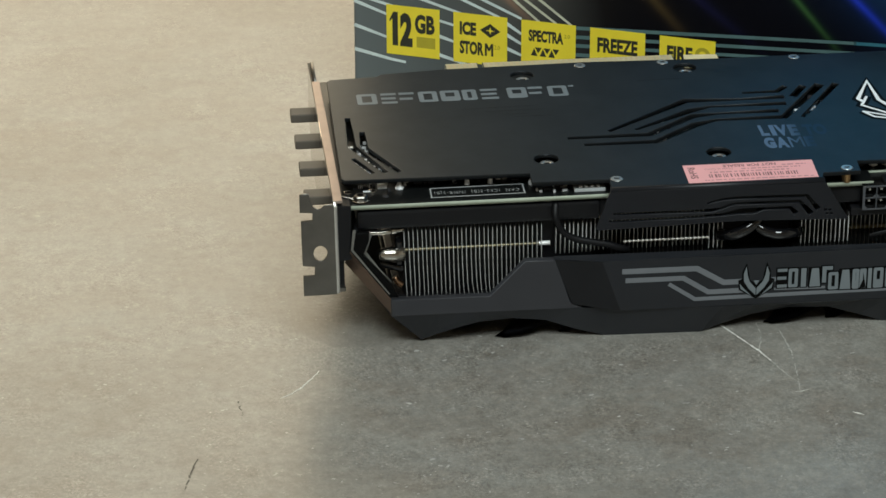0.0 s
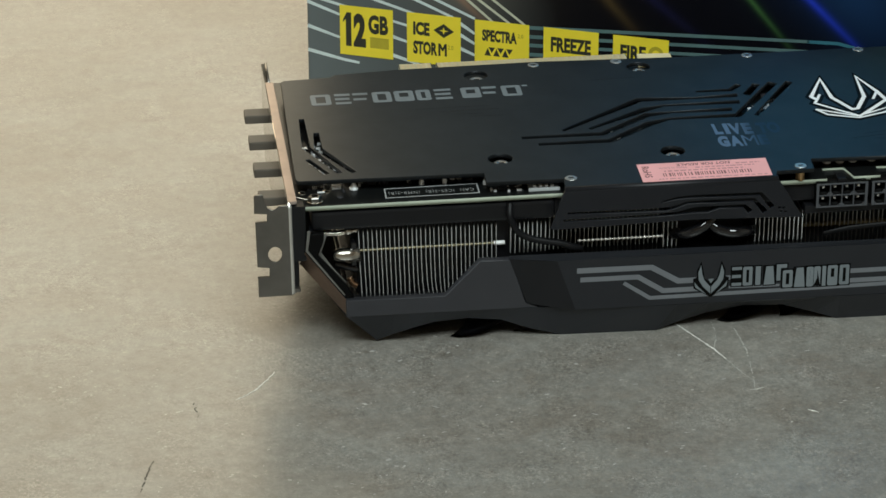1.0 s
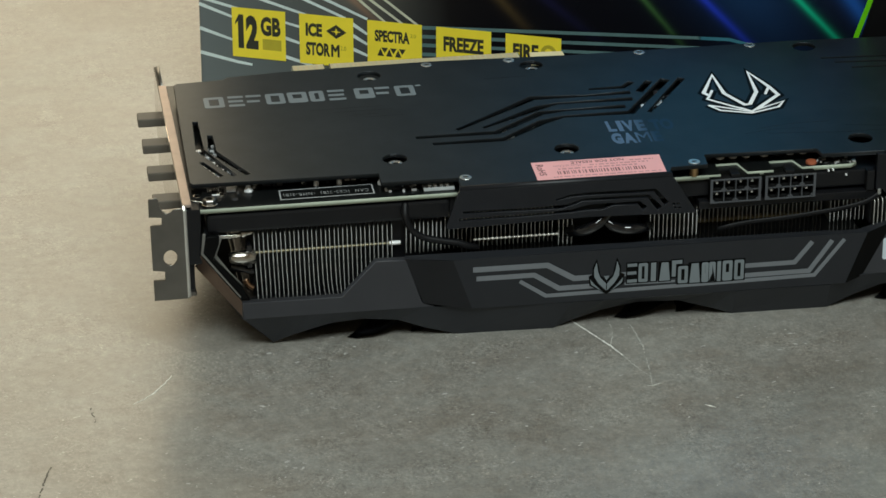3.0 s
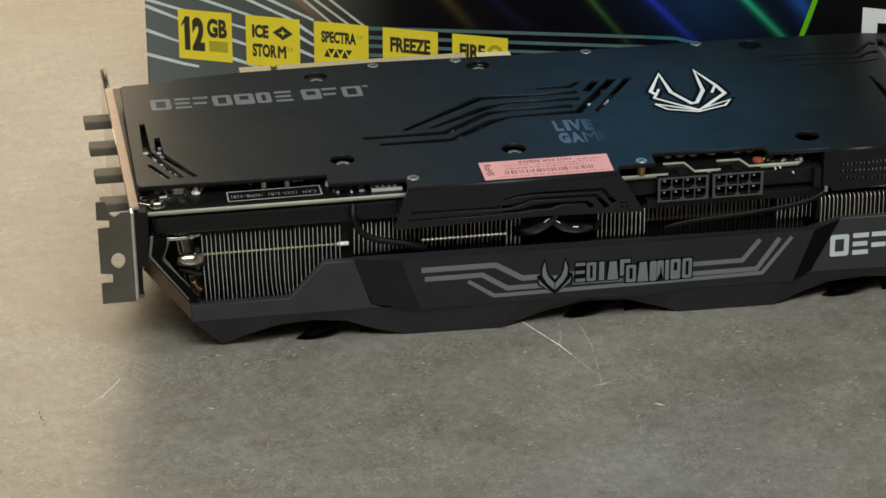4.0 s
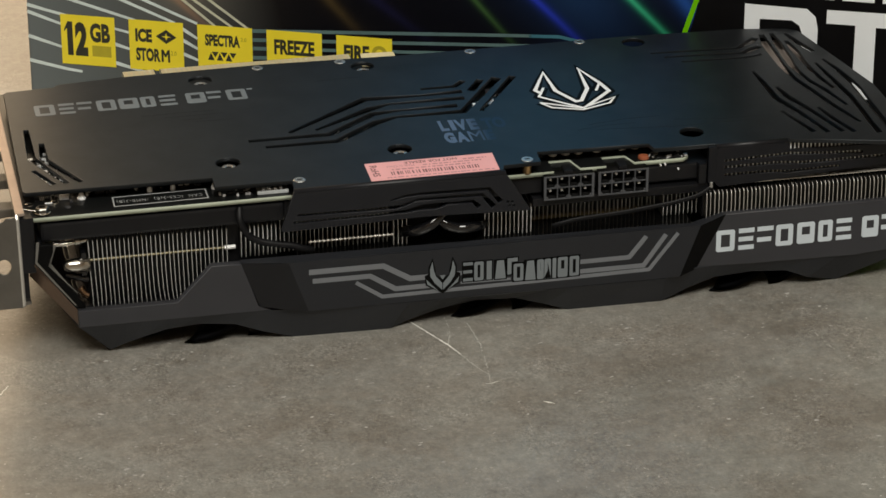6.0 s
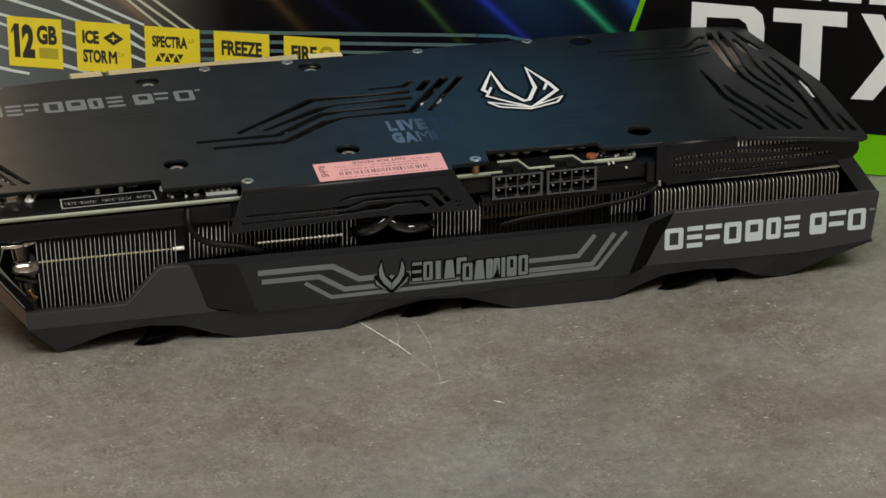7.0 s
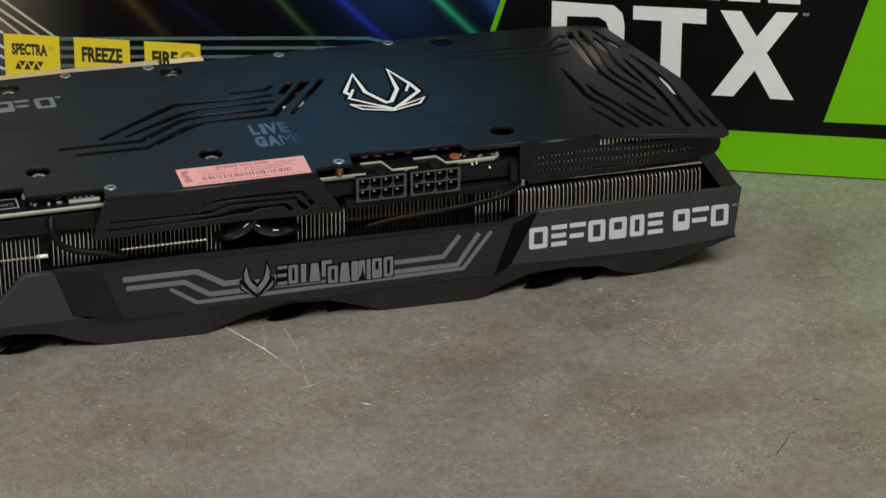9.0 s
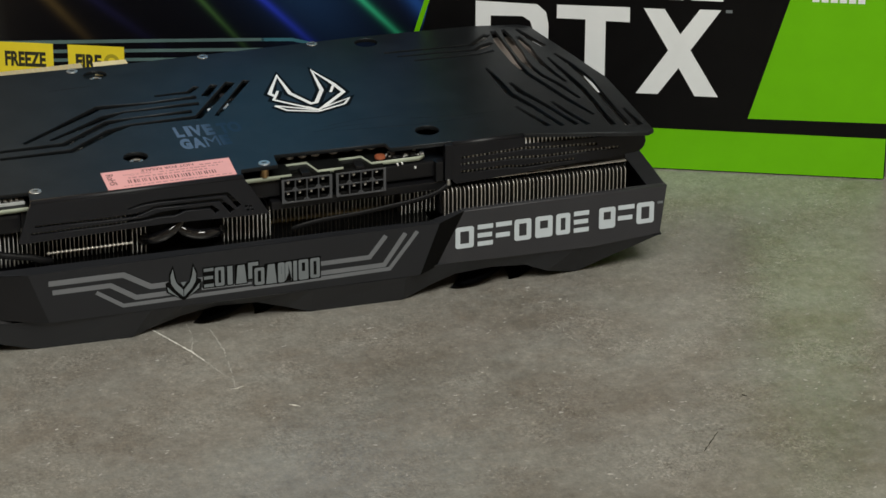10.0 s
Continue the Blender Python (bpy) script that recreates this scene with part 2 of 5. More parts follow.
def fading_print():
    """Blue-grey print whose colour darkens along its length."""
    m, tree, b = material("blue_gloss_print")
    co = tree.nodes.new("ShaderNodeTexCoord")
    sep = tree.nodes.new("ShaderNodeSeparateXYZ")
    tree.links.new(co.outputs["Object"], sep.inputs[0])
    thin = math_node(tree, "MULTIPLY_ADD", sep.outputs[0], 110.0, -17.6, True)
    tree.links.new(mixed(tree, thin, (0.125, 0.17, 0.25), (0.012, 0.022, 0.045)), b.inputs["Base Color"])
    b.inputs["Roughness"].default_value, b.inputs["Metallic"].default_value = 0.38, 0.4
    return m


BLUE_TEXT = fading_print()
LIP = surface("bracket_lip_steel", (0.46, 0.38, 0.34), 0.48, 0.9, bump=0.1)
CAP = surface("grey_rubber_cap", (0.098, 0.084, 0.068), 0.55)
DARK_LIP = surface("black_coated_lip", (0.0052, 0.0056, 0.0080), 0.42, vary=0.1, spec=0.34, fine=2600, bump=0.2)
FRONT_LIP = surface("satin_black_lip", (0.0088, 0.0095, 0.0126), 0.44, vary=0.1, spec=0.32, fine=2600, bump=0.2)
CREAM = surface("cream_board", (0.74, 0.62, 0.36), 0.5, vary=0.06)
CONNECTOR = surface("connector_plastic", (0.062, 0.065, 0.073), 0.4)
ORANGE = surface("orange_capacitor", (0.27, 0.075, 0.035), 0.4)
CABLE = surface("cable_sleeve", (0.0045, 0.0045, 0.0055), 0.5, spec=0.22, fine=2600, bump=0.4)
SCRATCH = surface("pale_scratch", (0.62, 0.61, 0.57), 0.6, vary=0.4, coarse=420, bump=0)
FAINT_SCRATCH = surface("faint_scratch", (0.40, 0.39, 0.36), 0.6, vary=0.3, coarse=420, bump=0)
DARK_MARK = surface("dark_scuff", (0.06, 0.055, 0.045), 0.6, bump=0)


# ---- building helpers ----
TOP = Matrix.Identity(4)                            # drawn on x, y; thickness along z
FRONT = Matrix.Rotation(math.pi / 2, 4, "X")        # drawn on x, z; thickness towards -y
SIDE = Matrix(((0, 0, 1, 0), (1, 0, 0, 0), (0, 1, 0, 0), (0, 0, 0, 1)))  # drawn on y, z; thickness along x


def link_mesh(name, me, mat, parent=None, label=""):
    if not me.materials:
        me.materials.append(mat)
    ob = new(name, me)
    if parent is not None:
        ob.parent = parent
    if label:
        ob["label"] = label
    return ob


def part(name, bm, mat, parent, label=""):
    me = bpy.data.meshes.new(name)
    bm.to_mesh(me)
    bm.free()
    return link_mesh(name, me, mat, parent, label)


def thing(name, label, category, m=Matrix.Identity(4)):
    ob = new(name)
    ob.empty_display_size = 0.02
    ob.matrix_world = m
    return tagged(ob, label, category)


def cut(loops, thick, plane=TOP, at=0.0, bevel=0.0):
    """A sheet cut from outlines in millimetres (inner outlines are holes); its front lies at `at` along the plane's thickness."""
    cu = bpy.data.curves.new("outline", "CURVE")
    cu.dimensions, cu.fill_mode = "2D", "BOTH"
    cu.extrude = max(thick * MM / 2 - bevel * MM, 0)
    cu.bevel_depth, cu.bevel_resolution, cu.offset = bevel * MM, 1, -bevel * MM
    for loop in loops:
        sp = cu.splines.new("POLY")
        sp.points.add(len(loop) - 1)
        for p, (x, y) in zip(sp.points, loop):
            p.co = (x * MM, y * MM, 0, 1)
        sp.use_cyclic_u = True
    tmp = bpy.data.objects.new("outline", cu)
    me = bpy.data.meshes.new_from_object(tmp)
    bpy.data.objects.remove(tmp)
    bpy.data.curves.remove(cu)
    me.transform(plane @ Matrix.Translation((0, 0, (at - thick / 2) * MM)))
    me.materials.clear()
    bm = bmesh.new()
    bm.from_mesh(me)
    bmesh.ops.remove_doubles(bm, verts=bm.verts[:], dist=2e-6)
    bm.to_mesh(me)
    bm.free()
    return me


def words(text, x0, y0, x1, y1, plane=TOP, at=0.0, bold=0.0, turn=0, spacing=1.0):
    """Raised print of the built-in font that fills the box x0..x1, y0..y1 (millimetres); turn in quarter turns."""
    cu = bpy.data.curves.new("print", "FONT")
    cu.body, cu.size, cu.resolution_u, cu.offset, cu.space_character = text, 1.0, 3, bold, spacing
    tmp = bpy.data.objects.new("print", cu)
    me = bpy.data.meshes.new_from_object(tmp)
    bpy.data.objects.remove(tmp)
    bpy.data.curves.remove(cu)
    me.transform(Matrix.Rotation(turn * math.pi / 2, 4, "Z"))
    xs = [v.co.x for v in me.vertices]
    ys = [v.co.y for v in me.vertices]
    sx, sy = (x1 - x0) / (max(xs) - min(xs)), (y1 - y0) / (max(ys) - min(ys))
    for v in me.vertices:
        v.co = ((x0 + (v.co.x - min(xs)) * sx) * MM, (y0 + (v.co.y - min(ys)) * sy) * MM, at * MM)
    me.transform(plane)
    me.materials.clear()
    return me


def stroke(points, widths):
    """The outline of a mitred line through points; widths one for all or one a point."""
    if isinstance(widths, (int, float)):
        widths = [widths] * len(points)
    left, right = [], []
    for i, (x, y) in enumerate(points):
        dirs = []
        if i:
            dirs.append(Vector((x - points[i - 1][0], y - points[i - 1][1])).normalized())
        if i < len(points) - 1:
            dirs.append(Vector((points[i + 1][0] - x, points[i + 1][1] - y)).normalized())
        d = sum(dirs, Vector((0, 0))).normalized()
        k = widths[i] / 2 / max(0.5, d.dot(dirs[0]))
        left.append((x - d.y * k, y + d.x * k))
        right.append((x + d.y * k, y - d.x * k))
    return left + right[::-1]


def rect(x0, y0, x1, y1, r=0.0):
    if not r:
        return [(x0, y0), (x1, y0), (x1, y1), (x0, y1)]
    out = []
    for cx, cy, a in ((x1 - r, y0 + r, -90), (x1 - r, y1 - r, 0), (x0 + r, y1 - r, 90), (x0 + r, y0 + r, 180)):
        for k in range(4):
            t = radians(a + 30 * k)
            out.append((cx + r * math.cos(t), cy + r * math.sin(t)))
    return out


def ring(cx, cy, rx, ry, n=20):
    return [(cx + rx * math.cos(2 * math.pi * k / n), cy + ry * math.sin(2 * math.pi * k / n)) for k in range(n)]


def block(x0, y0, z0, x1, y1, z1, bevel=0.0):
    """A box in millimetres with eased edges."""
    bm = bmesh.new()
    bmesh.ops.create_cube(bm, size=1)
    for v in bm.verts:
        v.co = Vector(((x0 + x1) / 2 + v.co.x * (x1 - x0), (y0 + y1) / 2 + v.co.y * (y1 - y0), (z0 + z1) / 2 + v.co.z * (z1 - z0))) * MM
    if bevel:
        bmesh.ops.bevel(bm, geom=bm.edges[:], offset=bevel * MM, segments=2, profile=0.6, affect="EDGES")
    return bm


def lathe(profile, cx, cy, n=20, smooth=False):
    """A turned piece round an upright axis: (radius, z) in millimetres from the bottom up."""
    bm = bmesh.new()
    rows = []
    for r, z in profile:
        rows.append([bm.verts.new(((cx + r * math.cos(2 * math.pi * k / n)) * MM, (cy + r * math.sin(2 * math.pi * k / n)) * MM, z * MM)) for k in range(n)])
    for a, b in zip(rows, rows[1:]):
        for k in range(n):
            bm.faces.new((a[k], a[(k + 1) % n], b[(k + 1) % n], b[k])).smooth = smooth
    bm.faces.new(rows[-1])
    bm.faces.new(rows[0][::-1])
    return bm


def tube(points, radius, n=10, flat=1.0):
    """A tube through smoothed points in millimetres."""
    pts = [Vector(p) for p in points]
    fine = []
    for i in range(len(pts) - 1):
        a, b, c, d = pts[max(i - 1, 0)], pts[i], pts[i + 1], pts[min(i + 2, len(pts) - 1)]
        for k in range(6):
            t = k / 6
            fine.append(0.5 * (2 * b + (c - a) * t + (2 * a - 5 * b + 4 * c - d) * t * t + (3 * b - a - 3 * c + d) * t ** 3))
    fine.append(pts[-1])
    bm = bmesh.new()
    rows = []
    for i, p in enumerate(fine):
        d = (fine[min(i + 1, len(fine) - 1)] - fine[max(i - 1, 0)]).normalized()
        u = d.cross(Vector((0, 1, 0.2))).normalized()
        w = d.cross(u)
        rows.append([bm.verts.new((p + (u * math.cos(2 * math.pi * k / n) * flat + w * math.sin(2 * math.pi * k / n)) * radius) * MM) for k in range(n)])
    for a, b in zip(rows, rows[1:]):
        for k in range(n):
            f = bm.faces.new((a[k], a[(k + 1) % n], b[(k + 1) % n], b[k]))
            f.smooth = True
    bm.faces.new(rows[0][::-1])
    bm.faces.new(rows[-1])
    bmesh.ops.recalc_face_normals(bm, faces=bm.faces[:])
    return bm


def shell(quads):
    """Faces from corner lists in millimetres, welded."""
    bm = bmesh.new()
    for q in quads:
        bm.faces.new([bm.verts.new(Vector(p) * MM) for p in q])
    bmesh.ops.remove_doubles(bm, verts=bm.verts[:], dist=1e-6)
    bmesh.ops.recalc_face_normals(bm, faces=bm.faces[:])
    return bm


def thicken(bm, mm):
    bmesh.ops.solidify(bm, geom=bm.faces[:], thickness=mm * MM)
    return bm


# ---- the room ----
def slab(name, x0, y0, z0, x1, y1, z1, mat, label, category):
    me = bpy.data.meshes.new(name)
    bm = block(x0 * 1000, y0 * 1000, z0 * 1000, x1 * 1000, y1 * 1000, z1 * 1000)
    bm.to_mesh(me)
    bm.free()
    return tagged(link_mesh(name, me, mat), label, category, kind="structure")


slab("floor", -2.2, -2.8, -0.8, 2.6, 2.6, -0.74, FLOOR, "brown wooden floor under the table", "floor")
slab("ceiling", -2.2, -2.8, 1.95, 2.6, 2.6, 2.0, WALL, "plain pale ceiling", "ceiling")
for x0, z0, x1, z1 in ((-2.2, -0.8, 2.6, 0.5), (-2.2, 1.66, 2.6, 2.0), (-2.2, 0.5, -1.55, 1.66), (0.85, 0.5, 2.6, 1.66)):
    slab("wall_north", x0, 2.6, z0, x1, 2.7, z1, WALL, "plain warm beige wall round the window opening", "wall")
slab("wall_south", -2.2, -2.9, -0.8, 2.6, -2.8, 2.0, WALL, "plain warm beige wall", "wall")
slab("wall_west", -2.3, -2.9, -0.8, -2.2, 2.7, 2.0, WALL, "plain warm beige wall", "wall")
slab("wall_east", 2.6, -2.9, -0.8, 2.7, 2.7, 2.0, WALL, "plain warm beige wall", "wall")

# ---- the table ----
table = thing("table", "table with a satin grey stone-look top, scratched and flecked", "table")
part("tabletop", block(-1000, -800, -38, 1200, 800, 0, 2), TABLE, table)
for lx in (-940, 1140):
    for ly in (-740, 740):
        part("leg", block(lx - 30, ly - 30, -740, lx + 30, ly + 30, -38.5, 2), LEG, table)


rng = random.Random(4)


def scratch(points, widths, mat, label, breaks=0.0, shake=0.12):
    """A scratch along points: ragged in width, a little shaky, and broken where it is faint."""
    if not isinstance(widths, list):
        widths = [widths] * len(points)
    fine = []
    for (p, w), (q, v) in zip(zip(points, widths), zip(points[1:], widths[1:])):
        n = max(2, round(math.dist(p, q) / 1.1))
        for k in range(n):
            f = k / n
            fine.append((p[0] + (q[0] - p[0]) * f + rng.gauss(0, shake), p[1] + (q[1] - p[1]) * f + rng.gauss(0, shake), (w + (v - w) * f) * rng.uniform(0.35, 0.95)))
    fine.append((*points[-1], widths[-1] * 0.4))
    runs, run = [], []
    for p in fine:
        run.append(p)
        if rng.random() < breaks:
            runs.append(run)
            run = []
    runs.append(run)
    loops = [stroke([p[:2] for p in r], [p[2] for p in r]) for r in runs if len(r) > 1]
    link_mesh("scratch", cut(loops, 0.1, TOP, 0.08), mat, table, label)


scratch([(-6.1, -16.6), (-9.0, -21.6), (-12.6, -27.2), (-16.4, -31.6), (-20.6, -34.9)], [0.4, 0.6, 0.85, 0.65, 0.3], SCRATCH, "curved pale scratch")
scratch([(135.0, 1.9), (138.8, -6.1), (145.0, -19.4), (147.6, -27.0)], [0.7, 0.8, 0.85, 0.5], SCRATCH, "long pale scratch", 0.0, 0.06)
scratch([(147.6, -27.0), (150.8, -36.6), (153.4, -42.6)], [0.4, 0.26, 0.2], FAINT_SCRATCH, "faint tail of the long scratch", 0.12, 0.08)
scratch([(147.9, 2.4), (147.8, -6.3), (146.9, -11.9), (144.8, -19.4), (143.6, -24.8)], [0.25, 0.4, 0.45, 0.5, 0.45], FAINT_SCRATCH, "thin pale scratch", 0.25)
scratch([(154.8, -4.7), (155.4, -12.8), (155.5, -22.8), (154.7, -32.5), (154.0, -40.0), (153.0, -48.0)], [0.3, 0.5, 0.55, 0.5, 0.5, 0.4], FAINT_SCRATCH, "thin broken pale scratch", 0.25, 0.16)
scratch([(151.0, -49.0), (153.5, -49.2), (156.0, -48.3)], [0.3, 0.5, 0.2], SCRATCH, "short pale scratch")
scratch([(-49.7, -72.2), (-51.6, -79.6), (-54.4, -91.7)], [0.5, 1.1, 0.6], DARK_MARK, "dark scuff mark", 0.12, 0.16)
scratch([(-34.2, -35.4), (-34.5, -38.0), (-33.6, -41.4)], [0.9, 0.5, 0.9], DARK_MARK, "dark scuff mark", 0.3, 0.35)
scratch([(-33.4, -42.5), (-33.9, -45.0)], [0.4, 0.3], DARK_MARK, "dark scuff mark", 0.2, 0.3)
scratch([(167.3, -65.0), (169.0, -66.3), (170.4, -67.6)], [0.5, 1.1, 0.5], SCRATCH, "pale chip")
scratch([(269.4, -27.0), (271.6, -39.0), (274.0, -50.0)], [0.3, 0.4, 0.3], FAINT_SCRATCH, "faint broken scratch", 0.4, 0.4)

# pale flecks strewn over the top, too many to count
bm = bmesh.new()
for k in range(1300):
    if k % 5 == 0:
        home = (rng.uniform(-170, 420), rng.uniform(-210, 60))
    x, y = home[0] + rng.gauss(0, 14), home[1] + rng.gauss(0, 8)
    a, ln, wd = rng.gauss(0.1, 0.5), rng.choice((0.4, 0.5, 0.7, 0.8, 1.2)) * rng.uniform(0.6, 1.2), rng.uniform(0.15, 0.45)
    pts = []
    n = 7
    for j in range(n):
        t = 2 * math.pi * j / n
        r = rng.uniform(0.45, 1.2)
        u, v = math.cos(t) * ln * r, math.sin(t) * wd * r
        pts.append(bm.verts.new(((x + u * math.cos(a) - v * math.sin(a)) * MM, (y + u * math.sin(a) + v * math.cos(a)) * MM, 0.00005)))
    bm.faces.new(pts)
FLECK = surface("pale_fleck", (0.40, 0.39, 0.37), 0.6, vary=0.45, coarse=60, bump=0)
tagged(part("fleck", bm, FLECK, table, "small pale flecks"), kind="stuff")

# larger pale chips, each a ragged flake with crumbs
CHIPS = [(271, -6), (279, -18), (278, -33), (277, -56), (273, -76), (267, -68), (224, -90), (249, -105), (272, -130), (264, -136), (208, -20), (241, -29), (252, -97),
         (37, -14), (68, -33), (83, -44), (113, -53), (109, -85), (54, -10), (127, -74), (26, -81), (96, -24)] + [(31, -83), (24, -91), (28, -6), (68, -33), (114, -53), (76, -75), (56, -71), (109, -86), (132, -22), (115, -23), (22, -43)]
for cx, cy in CHIPS:
    bm = bmesh.new()
    lean = rng.uniform(-0.6, 0.6)
    for j in range(rng.choice((2, 3, 4))):
        size = rng.uniform(0.7, 1.3) if j == 0 else rng.uniform(0.25, 0.5)
        ox, oy = (0, 0) if j == 0 else (rng.gauss(0, 2.2), rng.gauss(0, 2.2))
        ring_pts = []
        for k in range(9):
            t = 2 * math.pi * k / 9
            r = size * rng.uniform(0.4, 1.2)
            u, v = r * math.cos(t), r * math.sin(t) * 0.55
            ring_pts.append(bm.verts.new(((cx + ox + u * math.cos(lean) - v * math.sin(lean)) * MM, (cy + oy + u * math.sin(lean) + v * math.cos(lean)) * MM, 0.00012)))
        bm.faces.new(ring_pts)
    part("chip", bm, FLECK, table)
scratch([(297.0, -124.0), (293.0, -129.0), (288.0, -135.0)], [0.2, 0.6, 0.5], DARK_MARK, "dark scuff mark")
scratch([(314.2, -102.6), (315.4, -104.2)], [0.9, 0.9], DARK_MARK, "dark scuff mark")

# ---- the carton ----
BOX = Matrix.Translation((0.3491, 0.0773, 0)) @ Matrix.Rotation(math.atan2(-0.0354, 0.0809), 4, "Z")
box = thing("product_box", "black printed carton with yellow labels and bright green bands", "box", BOX)
bm = block(-353, 0, 0, 89.5, 95, 262, 1.2)
for f in bm.faces:
    f.material_index = 0 if f.normal.y < -0.7 else 1
body = part("body", bm, CARTON, box)
body.data.materials.append(CARTON_SIDE)
# the print lies a hair in front of the carton
LAY = 0.12


def printed(name, loops, mat, parent=box, lift=0.0, label=""):
    return link_mesh(name, cut(loops, 0.1, FRONT, LAY + lift), mat, parent, label)


def lettered(text, x0, z0, x1, z1, mat, parent, bold=0.02, lift=0.12):
    return link_mesh("lettering", words(text, x0, z0, x1, z1, FRONT, LAY + lift, bold), mat, parent)


# pale rays and lines of the print
RAYS = [[(-352.6, 40.7), (-339, 36.4)], [(-352.6, 30.3), (-339, 26.6)], [(-352.6, 19.9), (-337, 17.2), (-331, 16.6)], [(-349, 42.8), (-345, 41.9), (-311, 34.9)],
        [(-317, 29.5), (-311, 27.9)], [(-317, 21.5), (-305, 18.6)], [(-323.4, 44.2), (-304, 39.2)], [(-307, 46.1), (-292, 40.4)],
        [(-289.2, 38.3), (-283, 34.5)], [(-289.2, 33.5), (-283, 30.2)], [(-289.2, 27.7), (-283, 25.4)], [(-298.8, 47.1), (-283, 40.9)]]
for k, pts in enumerate(RAYS):
    # carried on upwards along the same line
    (xa, za), (xb, zb) = pts[0], pts[1]
    if za > 41:
        pts = [(xa - (xb - xa) * 1.5, za - (zb - za) * 1.5)] + pts[1:]
        if pts[0][0] < -352.6:
            pts = [(-352.6, za + (zb - za) * (-352.6 - xa) / (xb - xa))] + pts[1:]
    printed("ray", [stroke(pts, [1.5] + [1.2] * (len(pts) - 2) + [1.0])], PALE, lift=0.01)
for xa, za, xb, zb in ((-286.1, 48.6, -275.6, 40.3), (-281.5, 49.1, -268.7, 40.4), (-275.7, 49.8, -262.5, 40.4)):
    printed("ray", [stroke([(xa - (xb - xa) * 2, za - (zb - za) * 2), (xb, zb)], [1.4, 0.9])], TAN, lift=0.02)
for xa, za, xm, zm, xb, zb in ((-261.4, 39.6, -175, 45.0, -150, 46.5), (-261.3, 35.8, -175, 40.9, -140, 43.0), (-261.2, 32.2, -226, 34.2, -150, 38.6), (-261.2, 28.3, -226, 30.4, -160, 34.3)):
    printed("line", [stroke([(xa, za), (xm, zm), (xb, zb)], [1.5, 1.3, 1.2])], TEAL, lift=0.01)
printed("line", [stroke([(-151, 46.4), (-139, 47.0), (-131, 45.6), (-124, 41)], [1.3, 1.3, 1.2, 1.0])], BLUE_LINE, lift=0.01)

# five yellow labels
for k in range(5):
    x0 = -339.0 + 28.0 * k
    lab = printed("label", [rect(x0, 19.6, x0 + 22.2, 40.7)], YELLOW, lift=0.1, label="yellow square label with black print")
    if k == 0:
        printed("lettering", [[(x0 + 1.3, 34.4), (x0 + 2.9, 37.8), (x0 + 4.8, 37.8), (x0 + 4.8, 23.4), (x0 + 2.5, 23.4), (x0 + 2.5, 34.9), (x0 + 1.3, 33.4)]], INK, lab, 0.12)
        lettered("2", x0 + 5.7, 23.4, x0 + 10.9, 37.8, INK, lab, 0.06)
        lettered("GB", x0 + 11.9, 29.6, x0 + 20.2, 37.8, INK, lab, 0.05)
        printed("bar", [rect(x0 + 12.6, 23.6, x0 + 20.4, 28.2)], OLIVE, lab, 0.11)
    if k == 1:
        lettered("ICE", x0 + 2.6, 31.4, x0 + 9.4, 37.1, INK, lab, 0.055)
        lettered("STOR", x0 + 2.6, 23.3, x0 + 12.6, 29.0, INK, lab, 0.05)
        lettered("M", x0 + 13.0, 23.5, x0 + 16.1, 28.8, INK, lab, 0.0)
        lettered("M", x0 + 13.4, 23.5, x0 + 16.5, 28.8, INK, lab, 0.0, 0.14)
        lettered("2.0", x0 + 16.9, 26.6, x0 + 19.2, 28.4, OLIVE, lab, 0.01)
        d = (x0 + 15.2, 34.3)
        printed("emblem", [[(d[0] - 4.2, d[1]), (d[0], d[1] - 3), (d[0] + 4.2, d[1]), (d[0], d[1] + 3)], [(d[0] + r * math.cos(math.pi * q / 4), d[1] + r * 0.8 * math.sin(math.pi * q / 4)) for q in range(8) for r in ((2.0, 0.6)[q % 2],)]], INK, lab, 0.11)
    if k == 2:
        lettered("SPECTRA", x0 + 3.0, 32.0, x0 + 17.2, 37.0, INK, lab, 0.05)
        lettered("2.0", x0 + 17.5, 34.8, x0 + 19.8, 36.4, OLIVE, lab, 0.01)
        for j in range(3):
            a = x0 + 5.2 + 3.6 * j
            printed("emblem", [[(a + 0.4, 29.6), (a + 3.2, 29.6), (a + 1.8, 27.2)]], INK, lab, 0.11)
            printed("emblem", [[(a - 1.2, 26.0), (a + 1.5, 26.0), (a + 0.1, 29.2)]], INK, lab, 0.115)
    if k == 3:
        lettered("FREEZE", x0 + 3.0, 30.7, x0 + 19.2, 37.0, INK, lab, 0.045)
    if k == 4:
        lettered("FIRE", x0 + 3.0, 30.7, x0 + 13.2, 37.0, INK, lab, 0.045)
        printed("emblem", [ring(x0 + 17.2, 34.5, 3.0, 3.0, 18), ring(x0 + 17.2, 34.5, 1.5, 1.5, 14)], OLIVE, lab, 0.11)

# the dark field with the large white shapes, its green edge and the green bands
printed("dark_field", [[(-97.4, 17.4), (35.6, 17.4), (90 - 0.9, 17.4), (88.6, 158), (-64, 158)]], BLACKPRINT, lift=0.02)
printed("green_edge", [stroke([(-97.6, 17.6), (-90.7, 53.5), (-87.0, 65.7), (-60.3, 158)], 1.9)], GREEN, lift=0.04, label="narrow bright green slanting edge")
printed("green_band", [[(-100.6, 0.6), (88.9, 0.6), (88.9, 17.2), (-97.4, 17.2)]], GREEN, lift=0.03, label="bright green band along the foot")
